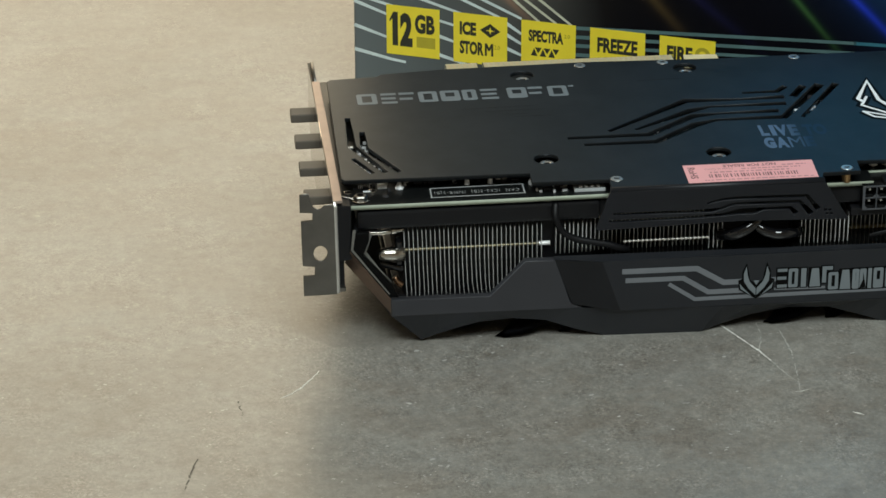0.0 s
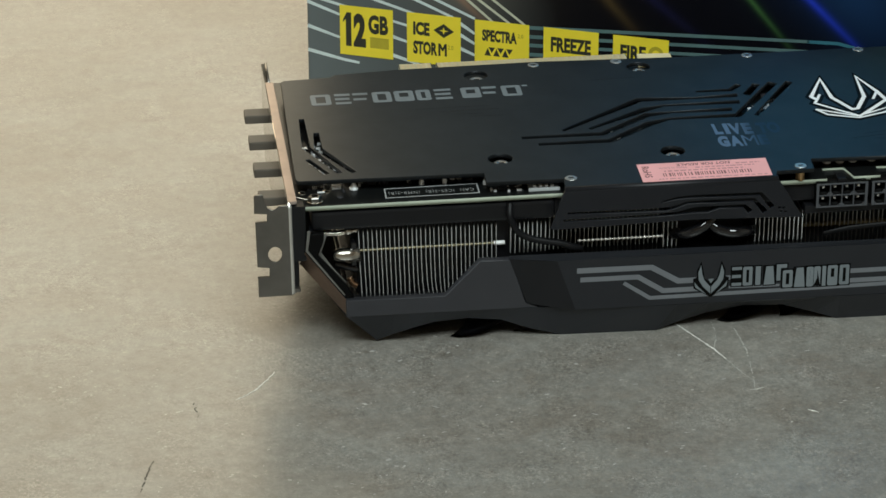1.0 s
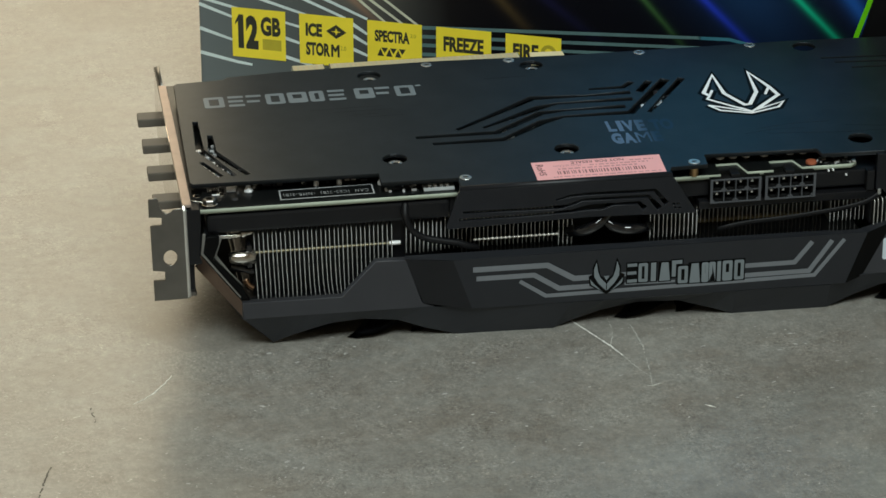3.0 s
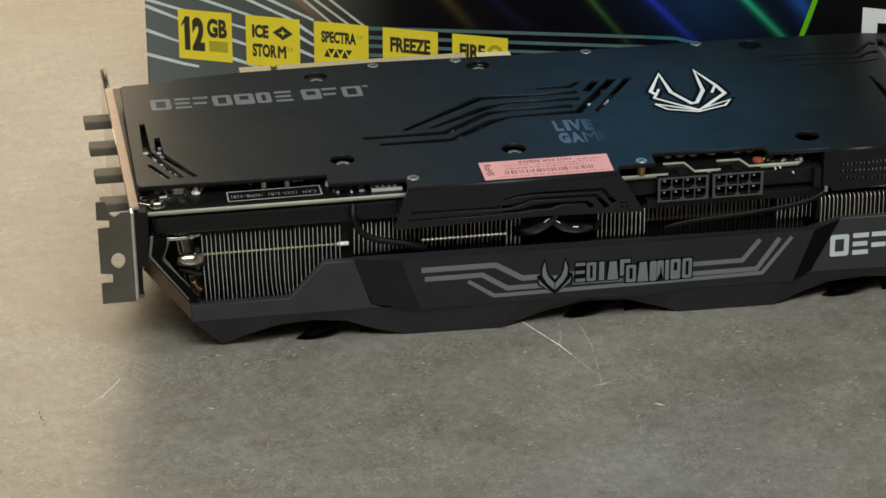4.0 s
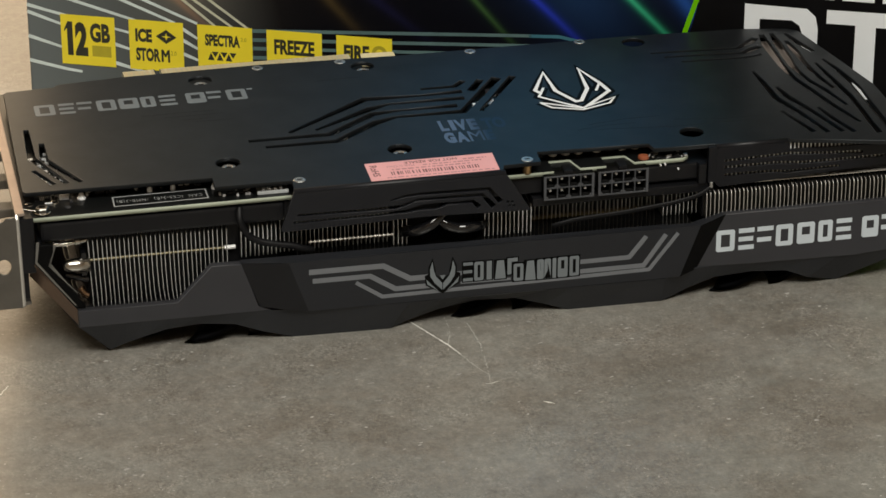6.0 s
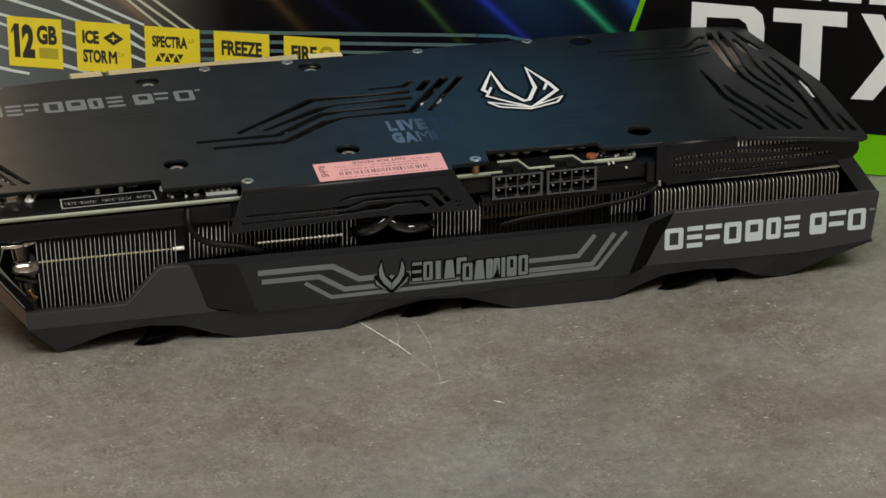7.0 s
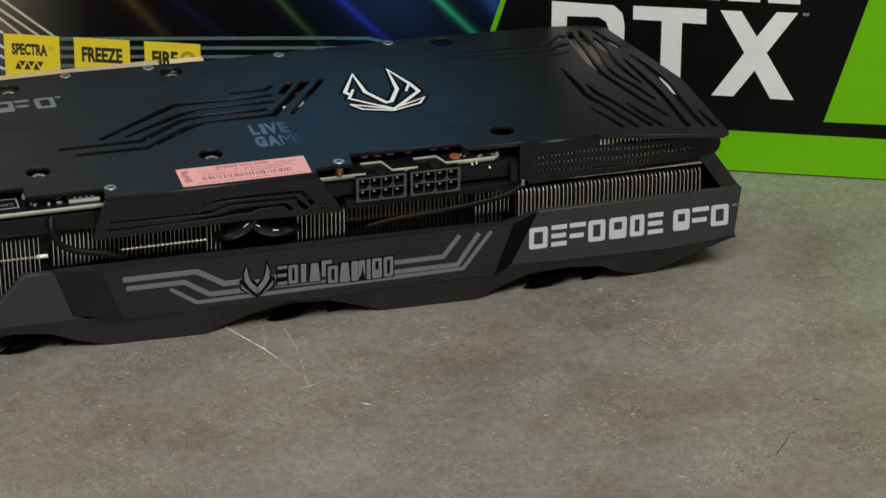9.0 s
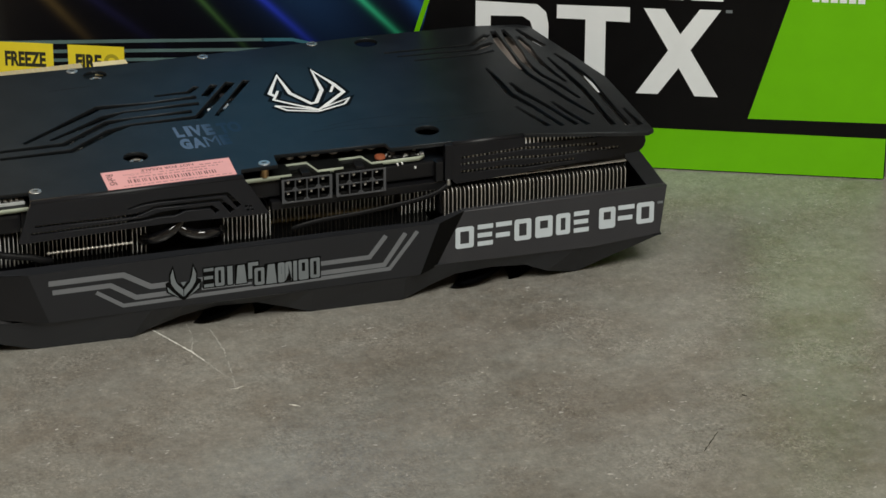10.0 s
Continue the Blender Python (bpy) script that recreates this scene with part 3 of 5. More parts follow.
printed("green_panel", [[(36.2, 23.0), (88.9, 23.6), (88.9, 240), (82, 240), (74, 158)]], GREEN, lift=0.05, label="bright green slanting panel")
printed("white_shape", [[(-68.4, 30), (-62.6, 30), (-62.6, 60.6), (-50.5, 60.9), (-47.6, 59), (-46.6, 56), (-46.6, 44), (-40.6, 44), (-40.6, 58), (-41.6, 63), (-45, 66.0), (-68.4, 66.4)]], WHITE, lift=0.06, label="large white arch shape")
printed("white_shape", [[(-37.5, 66.2), (-9.9, 66.4), (-9.8, 60.3), (-18.9, 60.4), (-18.8, 31), (-26.6, 31), (-26.6, 60.7), (-37.5, 60.7)]], WHITE, lift=0.06, label="large white bar and stem shape")
printed("white_shape", [[(-4.7, 66.3), (3.2, 66.3), (9.4, 56.3), (16.4, 66.7), (24.4, 66.8), (13.4, 50.0), (24.5, 31.3), (15.6, 31.3), (9.2, 42.6), (1.6, 31.5), (-6.8, 31.4), (5.0, 49.6)]], WHITE, lift=0.06, label="large white crossed bars shape")
for k in range(6):
    a = -62 + 15.0 * k
    printed("white_shape", [rect(a, 70.3, a + 12.0, 84)], WHITE, lift=0.06, label="white block shape")
printed("bar", [rect(26.2, 65.8, 28.6, 67.0)], GREY_PRINT, lift=0.06)
for k in range(6):
    printed("bar", [rect(58.2 + 3.4 * k, 71.8, 60.8 + 3.4 * k, 76.2)], WHITE, lift=0.11)

# ---- the graphics card ----
card = thing("graphics_card", "black triple-fan graphics card lying fans down on table", "graphics card")

# fans underneath, dark blades showing through the arches
def blade_mesh():
    """A swept fan blade: its leading edge low, its trailing edge high, the tip rounded."""
    bm = bmesh.new()
    rise = (0.5, 0.9, 1.5, 2.4, 3.7, 5.4, 7.6)
    rows = []
    for i in range(7):
        r = 17 + 31.0 * i / 6
        row = []
        for j, z in enumerate(rise):
            a = -0.052 * i + 0.44 * j / 6
            edge = 1.2 if i == 6 and j == 0 else 0.0
            row.append(bm.verts.new(Vector(((r - edge) * math.cos(a), (r - edge) * math.sin(a), z + 0.25 * (6 - i) * (j / 6 - 0.3))) * MM))
        rows.append(row)
    for p, q in zip(rows, rows[1:]):
        for k in range(6):
            bm.faces.new((p[k], q[k], q[k + 1], p[k + 1])).smooth = True
    thicken(bm, 0.9)
    me = bpy.data.meshes.new("blade")
    bm.to_mesh(me)
    bm.free()
    me.materials.append(FAN)
    return me


blade = blade_mesh()
for fx in (66, 160, 254):
    hub = part("fan", lathe([(17, 3.0), (18, 4.0), (18, 9.0), (16, 10.0)], fx, 47, 28), FAN, card, "black fan with swept blades")
    for k in range(13):
        b = new("blade", blade)
        b.parent = hub
        b.matrix_local = Matrix.Translation((fx * MM, 47 * MM, 0)) @ Matrix.Rotation(radians(-12.3 - 90 + 17.9 + 360 * k / 13), 4, "Z")

# tray over the fans and the ledge behind the front panel
part("tray", block(22, 5, 8.0, 317, 97, 16, 0.5), BLACK, card)
part("ledge", block(96, -4.6, 27.6, 236, 40, 29.6, 0.3), GLOSS, card, "glossy black inner ledge")
part("rear_wall", block(22, 96, 4, 318, 99, 34, 0.6), SHROUD, card)

# left section of the shroud, with its slanting shoulder
part_me = cut([[(19.8, 12.6), (19.9, 19.0), (53.8, 18.7), (65.7, 31.3), (76.2, 31.0), (81.5, 14.4), (86.2, 12.4)]], 3.0, FRONT, 4.0, 0.35)
link_mesh("left_shroud", part_me, SHROUD_LIGHT, card, "mid grey plastic shroud shoulder")
# slanting end walls round the heat pipes
RIM = surface("grey_rim", (0.13, 0.125, 0.115), 0.4)
bm = shell([((20.5, 4.2, 8.6), (5.2, 4.2, 31.0), (5.2, 96, 31.0), (20.5, 96, 8.6)), ((5.2, 4.2, 31.0), (8.4, 2.0, 43), (8.4, 96, 43), (5.2, 96, 31.0))])
part("end_wall", thicken(bm, 1.4), SHROUD, card)
link_mesh("end_frame", cut([[(7.4, 44.0), (6.4, 38.0), (19.8, 19.4), (22.6, 19.2), (20.6, 23.4), (10.6, 35.6), (12.6, 41.0), (12.8, 44.0)]], 2.5, FRONT, 2.4, 0.3), DARK_LINE, card, "black six-sided end frame")
part("end_bevel", shell([((6.3, -2.2, 37.4), (19.8, -2.2, 18.8), (20.6, 3.0, 10.0), (4.6, 3.0, 30.8))]), BEVEL_SHEEN, card, "glossy slanting end bevel")
link_mesh("end_rim", cut([stroke([(7.7, 45.4), (6.8, 38.0), (12.4, 30.2), (19.4, 20.6)], [1.0, 0.8, 0.6, 0.5])], 0.6, FRONT, 2.7, 0.1), RIM, card)
link_mesh("end_rim", cut([stroke([(13.1, 42.4), (11.0, 35.6), (15.7, 28.7), (20.2, 23.6)], [1.7, 1.6, 1.3, 0.7])], 1.0, FRONT, -0.2, 0.2), RIM, card)

# raised front panel with bevelled ends
pf = [(92.0, 30.6), (238.0, 30.1), (230.9, 10.9), (98.6, 11.6)]
po = [(75.8, 31.4), (247.6, 32.7), (237.4, 12.4), (82.0, 14.2)]
yf, yo = -6.0, -4.1
CHEEK = surface("black_cheek", (0.0072, 0.0074, 0.009), 0.48, spec=0.3)
F4 = [(x, yf, z) for x, z in pf]
O4 = [(x, yo, z) for x, z in po]
B4 = [(x, -1.4, z) for x, z in po]


def eased(a, b, n=8):
    """Strip of faces from edge a to edge b, each an (upper, lower) pair; it leaves tangent to the panel's face."""
    rows = []
    for k in range(n + 1):
        f = k / n
        g = f * f * (1.6 - 0.6 * f)
        rows.append([Vector((p[0] + (q[0] - p[0]) * f, p[1] + (q[1] - p[1]) * g, p[2] + (q[2] - p[2]) * f)) for p, q in zip(a, b)])
    return [(p[0], p[1], q[1], q[0]) for p, q in zip(rows, rows[1:])]


quads = [F4, (O4[0], B4[0], (236.4, -1.4, 29.5), F4[1], F4[0]), (F4[1], (236.4, -1.4, 29.5), B4[1], O4[1]),
         (O4[3], F4[3], F4[2], O4[2], B4[2], B4[3]), (O4[0], O4[3], B4[3], B4[0]), (O4[1], B4[1], B4[2], O4[2])]
panel = part("front_panel", shell(quads), SHROUD, card, "dark grey front panel with bevelled ends")
bm = shell(eased((F4[0], F4[3]), (O4[0], O4[3])))
for f in bm.faces:
    f.smooth = True
part("cheek", bm, CHEEK, panel, "near-black rounded cheek")
part("cheek", shell([(F4[1], O4[1], O4[2], F4[2])]), DARK_LINE, panel, "black bevelled cheek")

# skirt below: three arches over the fans
low = [(20.0, 12.8, -3.9), (30.6, 0.6, 1.2), (36.0, 3.4, -0.4), (42.0, 6.0, -2), (50, 8.0, -2), (61.6, 8.8, -2), (73.4, 7.4, -2), (83.2, 3.4, -1.8), (94.2, 0.0, -1.5), (127.6, 0.0, -2.6), (134.0, 1.9, -1.5),
       (145.0, 5.2, -1.5), (158, 7.2, -1.5), (172.5, 6.6, -1.5), (183.5, 3.0, -1.5), (191.8, 0.0, -1.5), (225.6, 0.0, -2.1), (235.6, 4.0, -1.5), (245.2, 7.2, -1.5),
       (258.8, 8.0, -1.5), (271.5, 7.0, -1.5), (280.1, 3.1, -1.0), (291.5, 0.0, 1.6), (304.7, 6.0, -1.0), (322.2, 13.4, -3.9)]
quads = []


def skirt_top(x):
    z = 13.0 if x < 50 else (13.0 - (x - 50) * 0.02 if x < 84 else (11.4 - (x - 98) * 0.006 if 98 <= x <= 229 else (12.4 if x < 98 else 13.0)))
    y = -3.9 if x < 84 or x > 240 else (-5.9 if 98 <= x <= 229 else -4.6)
    return (x, y, z)


for a, b in zip(low, low[1:]):
    ta, tb = skirt_top(a[0]), skirt_top(b[0])
    quads.append(((a[0], a[2], a[1]), (b[0], b[2], b[1]), tb, ta))
part("skirt", thicken(shell(quads), -1.6), SHROUD, card, "dark grey arched lower skirt")

# right section with its end wall
link_mesh("right_shroud", cut([[(233.5, 13.0), (247.0, 32.6), (323.8, 32.3), (321.6, 13.6), (296, 11.6), (258, 12.2)]], 3.0, FRONT, 4.0, 0.35), SHROUD_LIGHT, card, "mid grey plastic shroud end")
part("end_wall", shell([((317.4, -1.2, 31.6), (323.8, -1.2, 31.9), (325.4, 31, 31.9), (318.6, 31, 31.6)), ((323.8, -1.2, 31.9), (321.8, -1.2, 13), (321.8, 95, 10), (325.2, 95, 31.9), (325.4, 31, 31.9)),
                        ((317.4, -1.2, 31.6), (318.6, 31, 31.6), (318.6, 95, 31.6), (318.6, 95, 12), (317.4, -1.2, 12)), ((318.6, 31, 31.6), (325.4, 31, 31.9), (325.2, 95, 31.9), (318.6, 95, 31.6))]), DARK_LIP, card)

# print on the front panel
panel_art = [([(98.9, 26.4), (124.8, 26.2), (134.2, 20.4), (141.4, 20.4)], 2.0), ([(100.1, 22.9), (120.2, 22.8), (129.0, 17.0), (141.4, 17.0)], 1.8),
             ([(115.2, 20.8), (124.4, 14.5), (198.3, 14.8), (219.6, 15.0), (229.8, 28.1)], 1.4), ([(194.5, 20.5), (212.3, 20.5), (218.3, 28.0)], 1.7),
             ([(194.5, 16.8), (217.6, 16.8), (225.4, 28.0)], 1.7), ([(152.0, 16.9), (169.8, 16.6)], 0.9), ([(148.5, 20.6), (153, 20.6)], 1.6)]
for pts, wd in panel_art:
    link_mesh("stripe", cut([stroke(pts, wd)], 0.1, FRONT, 6.08), STRIPE, card, "grey printed stripe")


def plain_shape(kind, x0, x1, y0, y1, s):
    """Outlines of one plain printed shape in its box; s is the bar's width."""
    h, m, c = s / 2, (y0 + y1) / 2, s * 0.35
    bar = lambda a, b, p, q: [(a, p), (b, p), (b, q), (a, q)]
    if kind in ("frame", "slot"):
        foot = s if kind == "frame" else (y1 - y0) * 0.42
        return [[[(x0 + c, y0), (x1 - c, y0), (x1, y0 + c), (x1, y1 - c), (x1 - c, y1), (x0 + c, y1), (x0, y1 - c), (x0, y0 + c)], bar(x0 + s, x1 - s, y0 + foot, y1 - s)]]
    if kind == "bars":
        return [[bar(x0, x1, y0, y0 + s)], [bar(x0, x1 - s * 0.2, m - h, m + h)], [bar(x0, x1, y1 - s, y1)]]
    if kind == "pair":
        return [[bar(x0, x1 - s * 0.4, m - s, m)], [bar(x0, x1, y1 - s, y1)]]
    if kind == "wedge":
        return [[[(x0, y0), (x1, y0), (x1 - s * 0.6, y1), (x0 + s * 0.6, y1)]]]
    return [[bar(x0, x1, y0, y1)]]


def plain_row(shapes, s, plane, at, mat, parent, name="emblem", outline=None):
    """A trademark drawn as a row of plain shapes: (kind, x0, x1, y0, y1)."""
    for kind, x0, x1, y0, y1 in shapes:
        if outline:
            link_mesh("outline", cut([[(x0 - 0.45, y0 - 0.45), (x1 + 0.45, y0 - 0.45), (x1 + 0.45, y1 + 0.45), (x0 - 0.45, y1 + 0.45)]], 0.1, plane, at), outline, parent)
        for loops in plain_shape(kind, x0, x1, y0, y1, s):
            link_mesh(name, cut(loops, 0.08, plane, at + (0.1 if outline else 0)), mat, parent)


MARKS = [("bars", 152.9, 156.3, 17.3, 24.5), ("frame", 156.8, 160.1, 17.2, 24.4), ("block", 161.2, 163.0, 17.2, 24.3), ("wedge", 164.2, 168.0, 17.1, 24.1), ("block", 168.6, 170.0, 18.4, 24.6), ("block", 170.0, 172.2, 23.2, 24.6),
         ("frame", 170.8, 174.3, 15.6, 22.2), ("wedge", 174.9, 178.7, 15.5, 22.9), ("slot", 179.2, 181.6, 15.4, 23.0), ("slot", 181.8, 184.1, 15.4, 23.0), ("block", 184.7, 186.0, 15.4, 23.0), ("slot", 186.6, 190.1, 15.4, 23.1), ("frame", 190.8, 194.2, 15.5, 23.1)]
plain_row(MARKS, 1.15, FRONT, 6.1, GREY_PRINT, card, outline=DARK_LINE)
# small emblem: two horns over a chevron
for s in (-1, 1):
    link_mesh("outline", cut([[(145.6 + s * x, z) for x, z in ((3.5, 27.4), (5.0, 24.0), (5.0, 21.4), (6.3, 20.8), (6.0, 17.2), (0, 13.6), (0, 19.0), (2.2, 20.8), (2.6, 23.4))]], 0.1, FRONT, 6.2), DARK_LINE, card)
    link_mesh("emblem", cut([[(145.6 + s * x, z) for x, z in ((3.6, 26.0), (4.5, 23.2), (4.3, 20.4), (2.8, 17.8), (0.15, 15.0), (0.15, 17.6), (2.3, 20.2), (3.1, 22.6))]], 0.1, FRONT, 6.3), GREY_PRINT, card, "grey horned emblem")
    link_mesh("emblem", cut([[(145.6 + s * x, z) for x, z in ((5.8, 19.6), (5.4, 17.6), (1.4, 14.6), (4.2, 17.6))]], 0.1, FRONT, 6.32), GREY_PRINT, card)
link_mesh("emblem", cut([[(144.6, 20.6), (146.6, 20.6), (145.6, 18.9)]], 0.1, FRONT, 6.32), GREY_PRINT, card)


ROW = ("frame", "bars", "pair", "frame", "slot", "frame", "bars", "slot", "pair", "frame")
spans = ((244.4, 251.2), (252.6, 258.3), (259.4, 265.3), (266.3, 272.6), (274.1, 280.6), (281.9, 287.2), (288.6, 294.3), (298.1, 304.3), (305.3, 311.5), (312.4, 319.0))
plain_row([(k, a, b, 18.1 + 0.006 * (a - 244), 26.4 + 0.006 * (a - 244)) for k, (a, b) in zip(ROW, spans)], 1.75, FRONT, 4.1, LETTER, card)
link_mesh("emblem", cut([rect(320.3, 25.6, 322.3, 26.5)], 0.08, FRONT, 4.1), GREY_PRINT, card)

# ---- heat sink ----
def fin_mesh(y0, y1, z0, z1, lean=0.0, bend=0.0, wide=0.14, shoulder=False):
    """One fin: its front edge at y0, leaning sideways towards the foot, where it may be bent."""
    me = bpy.data.meshes.new("fin")
    bm = bmesh.new()
    h = z1 - z0
    rows = [(z0, lean + bend, 0.35), (z0 + 1.2, lean * 0.95 + bend * 0.7, 0), (z0 + 4.5, lean * 0.8 + bend * 0.2, 0), (z0 + h * 0.5, lean * 0.4, 0), (z1 - 0.8, 0, 0), (z1, 0, 0.35)]
    if shoulder:
        # the front edge rounds off and runs back over the top
        rows = [(z0, 0, 0.3), (z0 + 0.5, 0, 0), (z0 + h * 0.5, 0, -0.12), (z1 - 1.4, 0, 0), (z1 - 0.7, 0, 0.2), (z1 - 0.25, 0, 0.7), (z1 - 0.1, 0, 1.6), (z1 - 0.1, 0, 5.0)]
    loops = []
    for z, dx, back in rows:
        yy = y0 + back
        loops.append([bm.verts.new(Vector((dx + sx, y, z)) * MM) for sx, y in ((-wide, yy + 0.12), (-wide * 0.6, yy), (wide * 0.6, yy), (wide, yy + 0.12), (0.12, y1), (-0.12, y1))])
    # front edges take the pale highlight tone, sides the shaded one
    for n, (a, b) in enumerate(zip(loops, loops[1:])):
        for k in range(6):
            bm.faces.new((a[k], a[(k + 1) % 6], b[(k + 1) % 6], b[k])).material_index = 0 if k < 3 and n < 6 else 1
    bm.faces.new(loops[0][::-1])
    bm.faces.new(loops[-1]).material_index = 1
    bm.to_mesh(me)
    bm.free()
    me.materials.append(NICKEL if shoulder else LIT_FIN_EDGE)
    me.materials.append(SHADED_FIN_SIDE)
    return me


sink = link_mesh("heat_sink", cut([rect(24, 9, 316, 95)], 1.0, TOP, 44.0), BLACK, card, "stack of thin nickel-plated fins with heat pipes")
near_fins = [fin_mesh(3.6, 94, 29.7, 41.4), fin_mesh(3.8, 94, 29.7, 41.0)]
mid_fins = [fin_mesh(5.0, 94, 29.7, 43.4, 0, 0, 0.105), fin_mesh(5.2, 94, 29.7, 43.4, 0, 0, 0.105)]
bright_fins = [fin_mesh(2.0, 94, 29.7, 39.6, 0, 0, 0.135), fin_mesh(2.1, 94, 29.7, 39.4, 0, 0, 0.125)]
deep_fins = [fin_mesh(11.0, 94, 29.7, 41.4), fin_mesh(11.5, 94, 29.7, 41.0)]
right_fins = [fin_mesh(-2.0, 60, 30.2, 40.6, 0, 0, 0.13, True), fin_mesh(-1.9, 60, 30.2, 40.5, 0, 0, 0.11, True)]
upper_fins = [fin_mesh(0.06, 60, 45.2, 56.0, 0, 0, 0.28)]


def fins(x0, x1, meshes, pitch=1.5):
    x = x0
    while x <= x1:
        ob = new("fin", rng.choice(meshes))
        ob.parent = sink
        ob.location = ((x + rng.uniform(-0.1, 0.1)) * MM, 0, rng.uniform(-0.15, 0.1) * MM)
        x += pitch


# the first stack: each fin leans a little, those in its middle are bent at the foot
for k in range(32):
    x = 25.0 + 1.52 * k
    bent = 0.75 * max(0.0, 1 - abs(k - 16) / 5) - 0.25 * max(0.0, 1 - abs(k - 3) / 2) + rng.uniform(-0.12, 0.12)
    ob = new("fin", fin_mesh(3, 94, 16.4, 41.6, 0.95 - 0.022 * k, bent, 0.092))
    ob.parent = sink
    ob.location = ((x + rng.uniform(-0.08, 0.08)) * MM, 0, rng.uniform(-0.2, 0.1) * MM)
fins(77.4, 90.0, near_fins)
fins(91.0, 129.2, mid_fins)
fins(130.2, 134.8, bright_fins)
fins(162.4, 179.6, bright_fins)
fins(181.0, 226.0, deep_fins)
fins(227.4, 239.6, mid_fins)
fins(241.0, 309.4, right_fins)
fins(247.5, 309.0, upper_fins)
for z, y, x0, x1, r, mat in ((33.6, 4.75, 22.0, 72.2, 0.5, SHADED_PIPE), (33.5, 5.0, 71.6, 75.4, 0.8, LIT_PIPE), (29.9, 12.9, 178, 226, 1.0, SHADED_PIPE)):
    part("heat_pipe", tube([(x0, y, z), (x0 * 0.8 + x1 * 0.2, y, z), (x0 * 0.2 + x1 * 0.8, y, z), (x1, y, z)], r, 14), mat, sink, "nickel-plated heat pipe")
# a pipe with a bright collar at each fin
profile = [(0.2, 0.0)]
for k in range(20):
    profile += [(0.2, 1.5 * k + 0.3), (0.45, 1.5 * k + 0.5), (0.52, 1.5 * k + 0.75), (0.45, 1.5 * k + 1.0), (0.2, 1.5 * k + 1.2)]
part("heat_pipe", lathe(profile, 0, 0, 14, True), NICKEL, sink, "beaded nickel-plated heat pipe").matrix_local = Matrix.Translation((99.6 * MM, -1.8 * MM, 35.9 * MM)) @ Matrix.Rotation(math.pi / 2, 4, "Y")
part("heat_pipe", tube([(10.6, 2.9, 41.9), (12, 3.2, 41.6), (17.5, 3.8, 41.0), (25, 5, 41.4)], 0.9, 14), PIPE, sink)
part("collar", lathe([(1.15, 0), (1.35, 0.4), (1.35, 1.6), (1.15, 2.0)], 0, 0, 16, True), PIPE, sink).matrix_local = Matrix.Translation((20.6 * MM, 4.4 * MM, 41.4 * MM)) @ Matrix.Rotation(math.pi / 2, 4, "Y")
part("heat_pipe", lathe([(0.3, 0), (1.15, 0.14), (1.75, 0.65), (2.15, 1.5), (2.4, 2.8), (2.55, 4.5), (2.6, 9.5)], 0, 0, 24, True), PIPE, sink).matrix_local = Matrix.Translation((15.8 * MM, 3.6 * MM, 32.8 * MM)) @ Matrix.Rotation(math.pi / 2, 4, "Y")
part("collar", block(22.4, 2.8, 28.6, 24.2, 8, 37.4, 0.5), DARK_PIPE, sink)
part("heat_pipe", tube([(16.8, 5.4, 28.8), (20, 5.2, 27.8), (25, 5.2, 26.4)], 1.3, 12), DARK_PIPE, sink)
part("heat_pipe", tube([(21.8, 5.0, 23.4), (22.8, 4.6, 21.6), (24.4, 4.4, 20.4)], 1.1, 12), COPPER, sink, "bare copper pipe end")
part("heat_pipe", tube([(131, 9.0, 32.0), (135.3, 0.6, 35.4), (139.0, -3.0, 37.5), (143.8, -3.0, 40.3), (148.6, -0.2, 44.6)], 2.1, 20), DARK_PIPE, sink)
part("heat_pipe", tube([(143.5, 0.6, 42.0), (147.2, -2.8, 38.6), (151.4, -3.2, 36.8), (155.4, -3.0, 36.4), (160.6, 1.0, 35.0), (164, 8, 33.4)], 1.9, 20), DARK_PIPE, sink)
# added black blocks among the fins, standing for the shade in the gaps
part("gap_shade", block(24.6, 6.4, 16.8, 90, 90, 42, 0.4), BLACK, sink)
part("gap_shade", block(90, 13.4, 16.8, 240, 90, 42, 0.4), BLACK, sink)
part("gap_shade", block(240.4, 1.4, 29.8, 310, 60, 40.0, 0.4), BLACK, sink)
part("gap_shade", block(246, 2.6, 41.0, 310, 60, 54.6, 0.4), BLACK, sink)
part("cap_strip", block(246, 0.9, 41.6, 309.8, 9, 41.85), NICKEL, sink, "thin bright strip over the fins")
part("base_plate", block(135, 11.5, 30, 161, 60, 44, 1), BLACK, sink)
part("spacer", block(9, 1.0, 43.5, 92, 96, 50.4, 1.2), BLACK, card, "black frame under the board")
part("spacer", block(179, 0.2, 40.2, 243, 20, 43.2, 0.4), BLACK, card)
part("spacer", block(92, 2.0, 44.5, 243, 96, 50.6, 0.8), BLACK, card)

# cables
part("cable", tube([(76.6, 1.0, 50), (76.2, -1.6, 46.6), (77.5, -2.0, 42.9), (79.6, -2, 40.0), (83.4, -2, 37.8), (88.8, -2, 36.4), (93.7, -2, 35.4), (97.6, -1.6, 33.8), (101.4, 0.5, 32.0)], 1.2), CABLE, card, "black fan cable")
part("cable", tube([(185.6, -1.6, 33.2), (189.0, -2.4, 34.4), (196, -2.6, 35.5), (209.4, -2.6, 36.3), (219.6, -2.6, 37.3), (229.9, -2.6, 38.5), (238, -2.2, 40.2), (243.5, -0.6, 42.6)], 0.55, 12, 1.7), CABLE, card, "black flat cable")

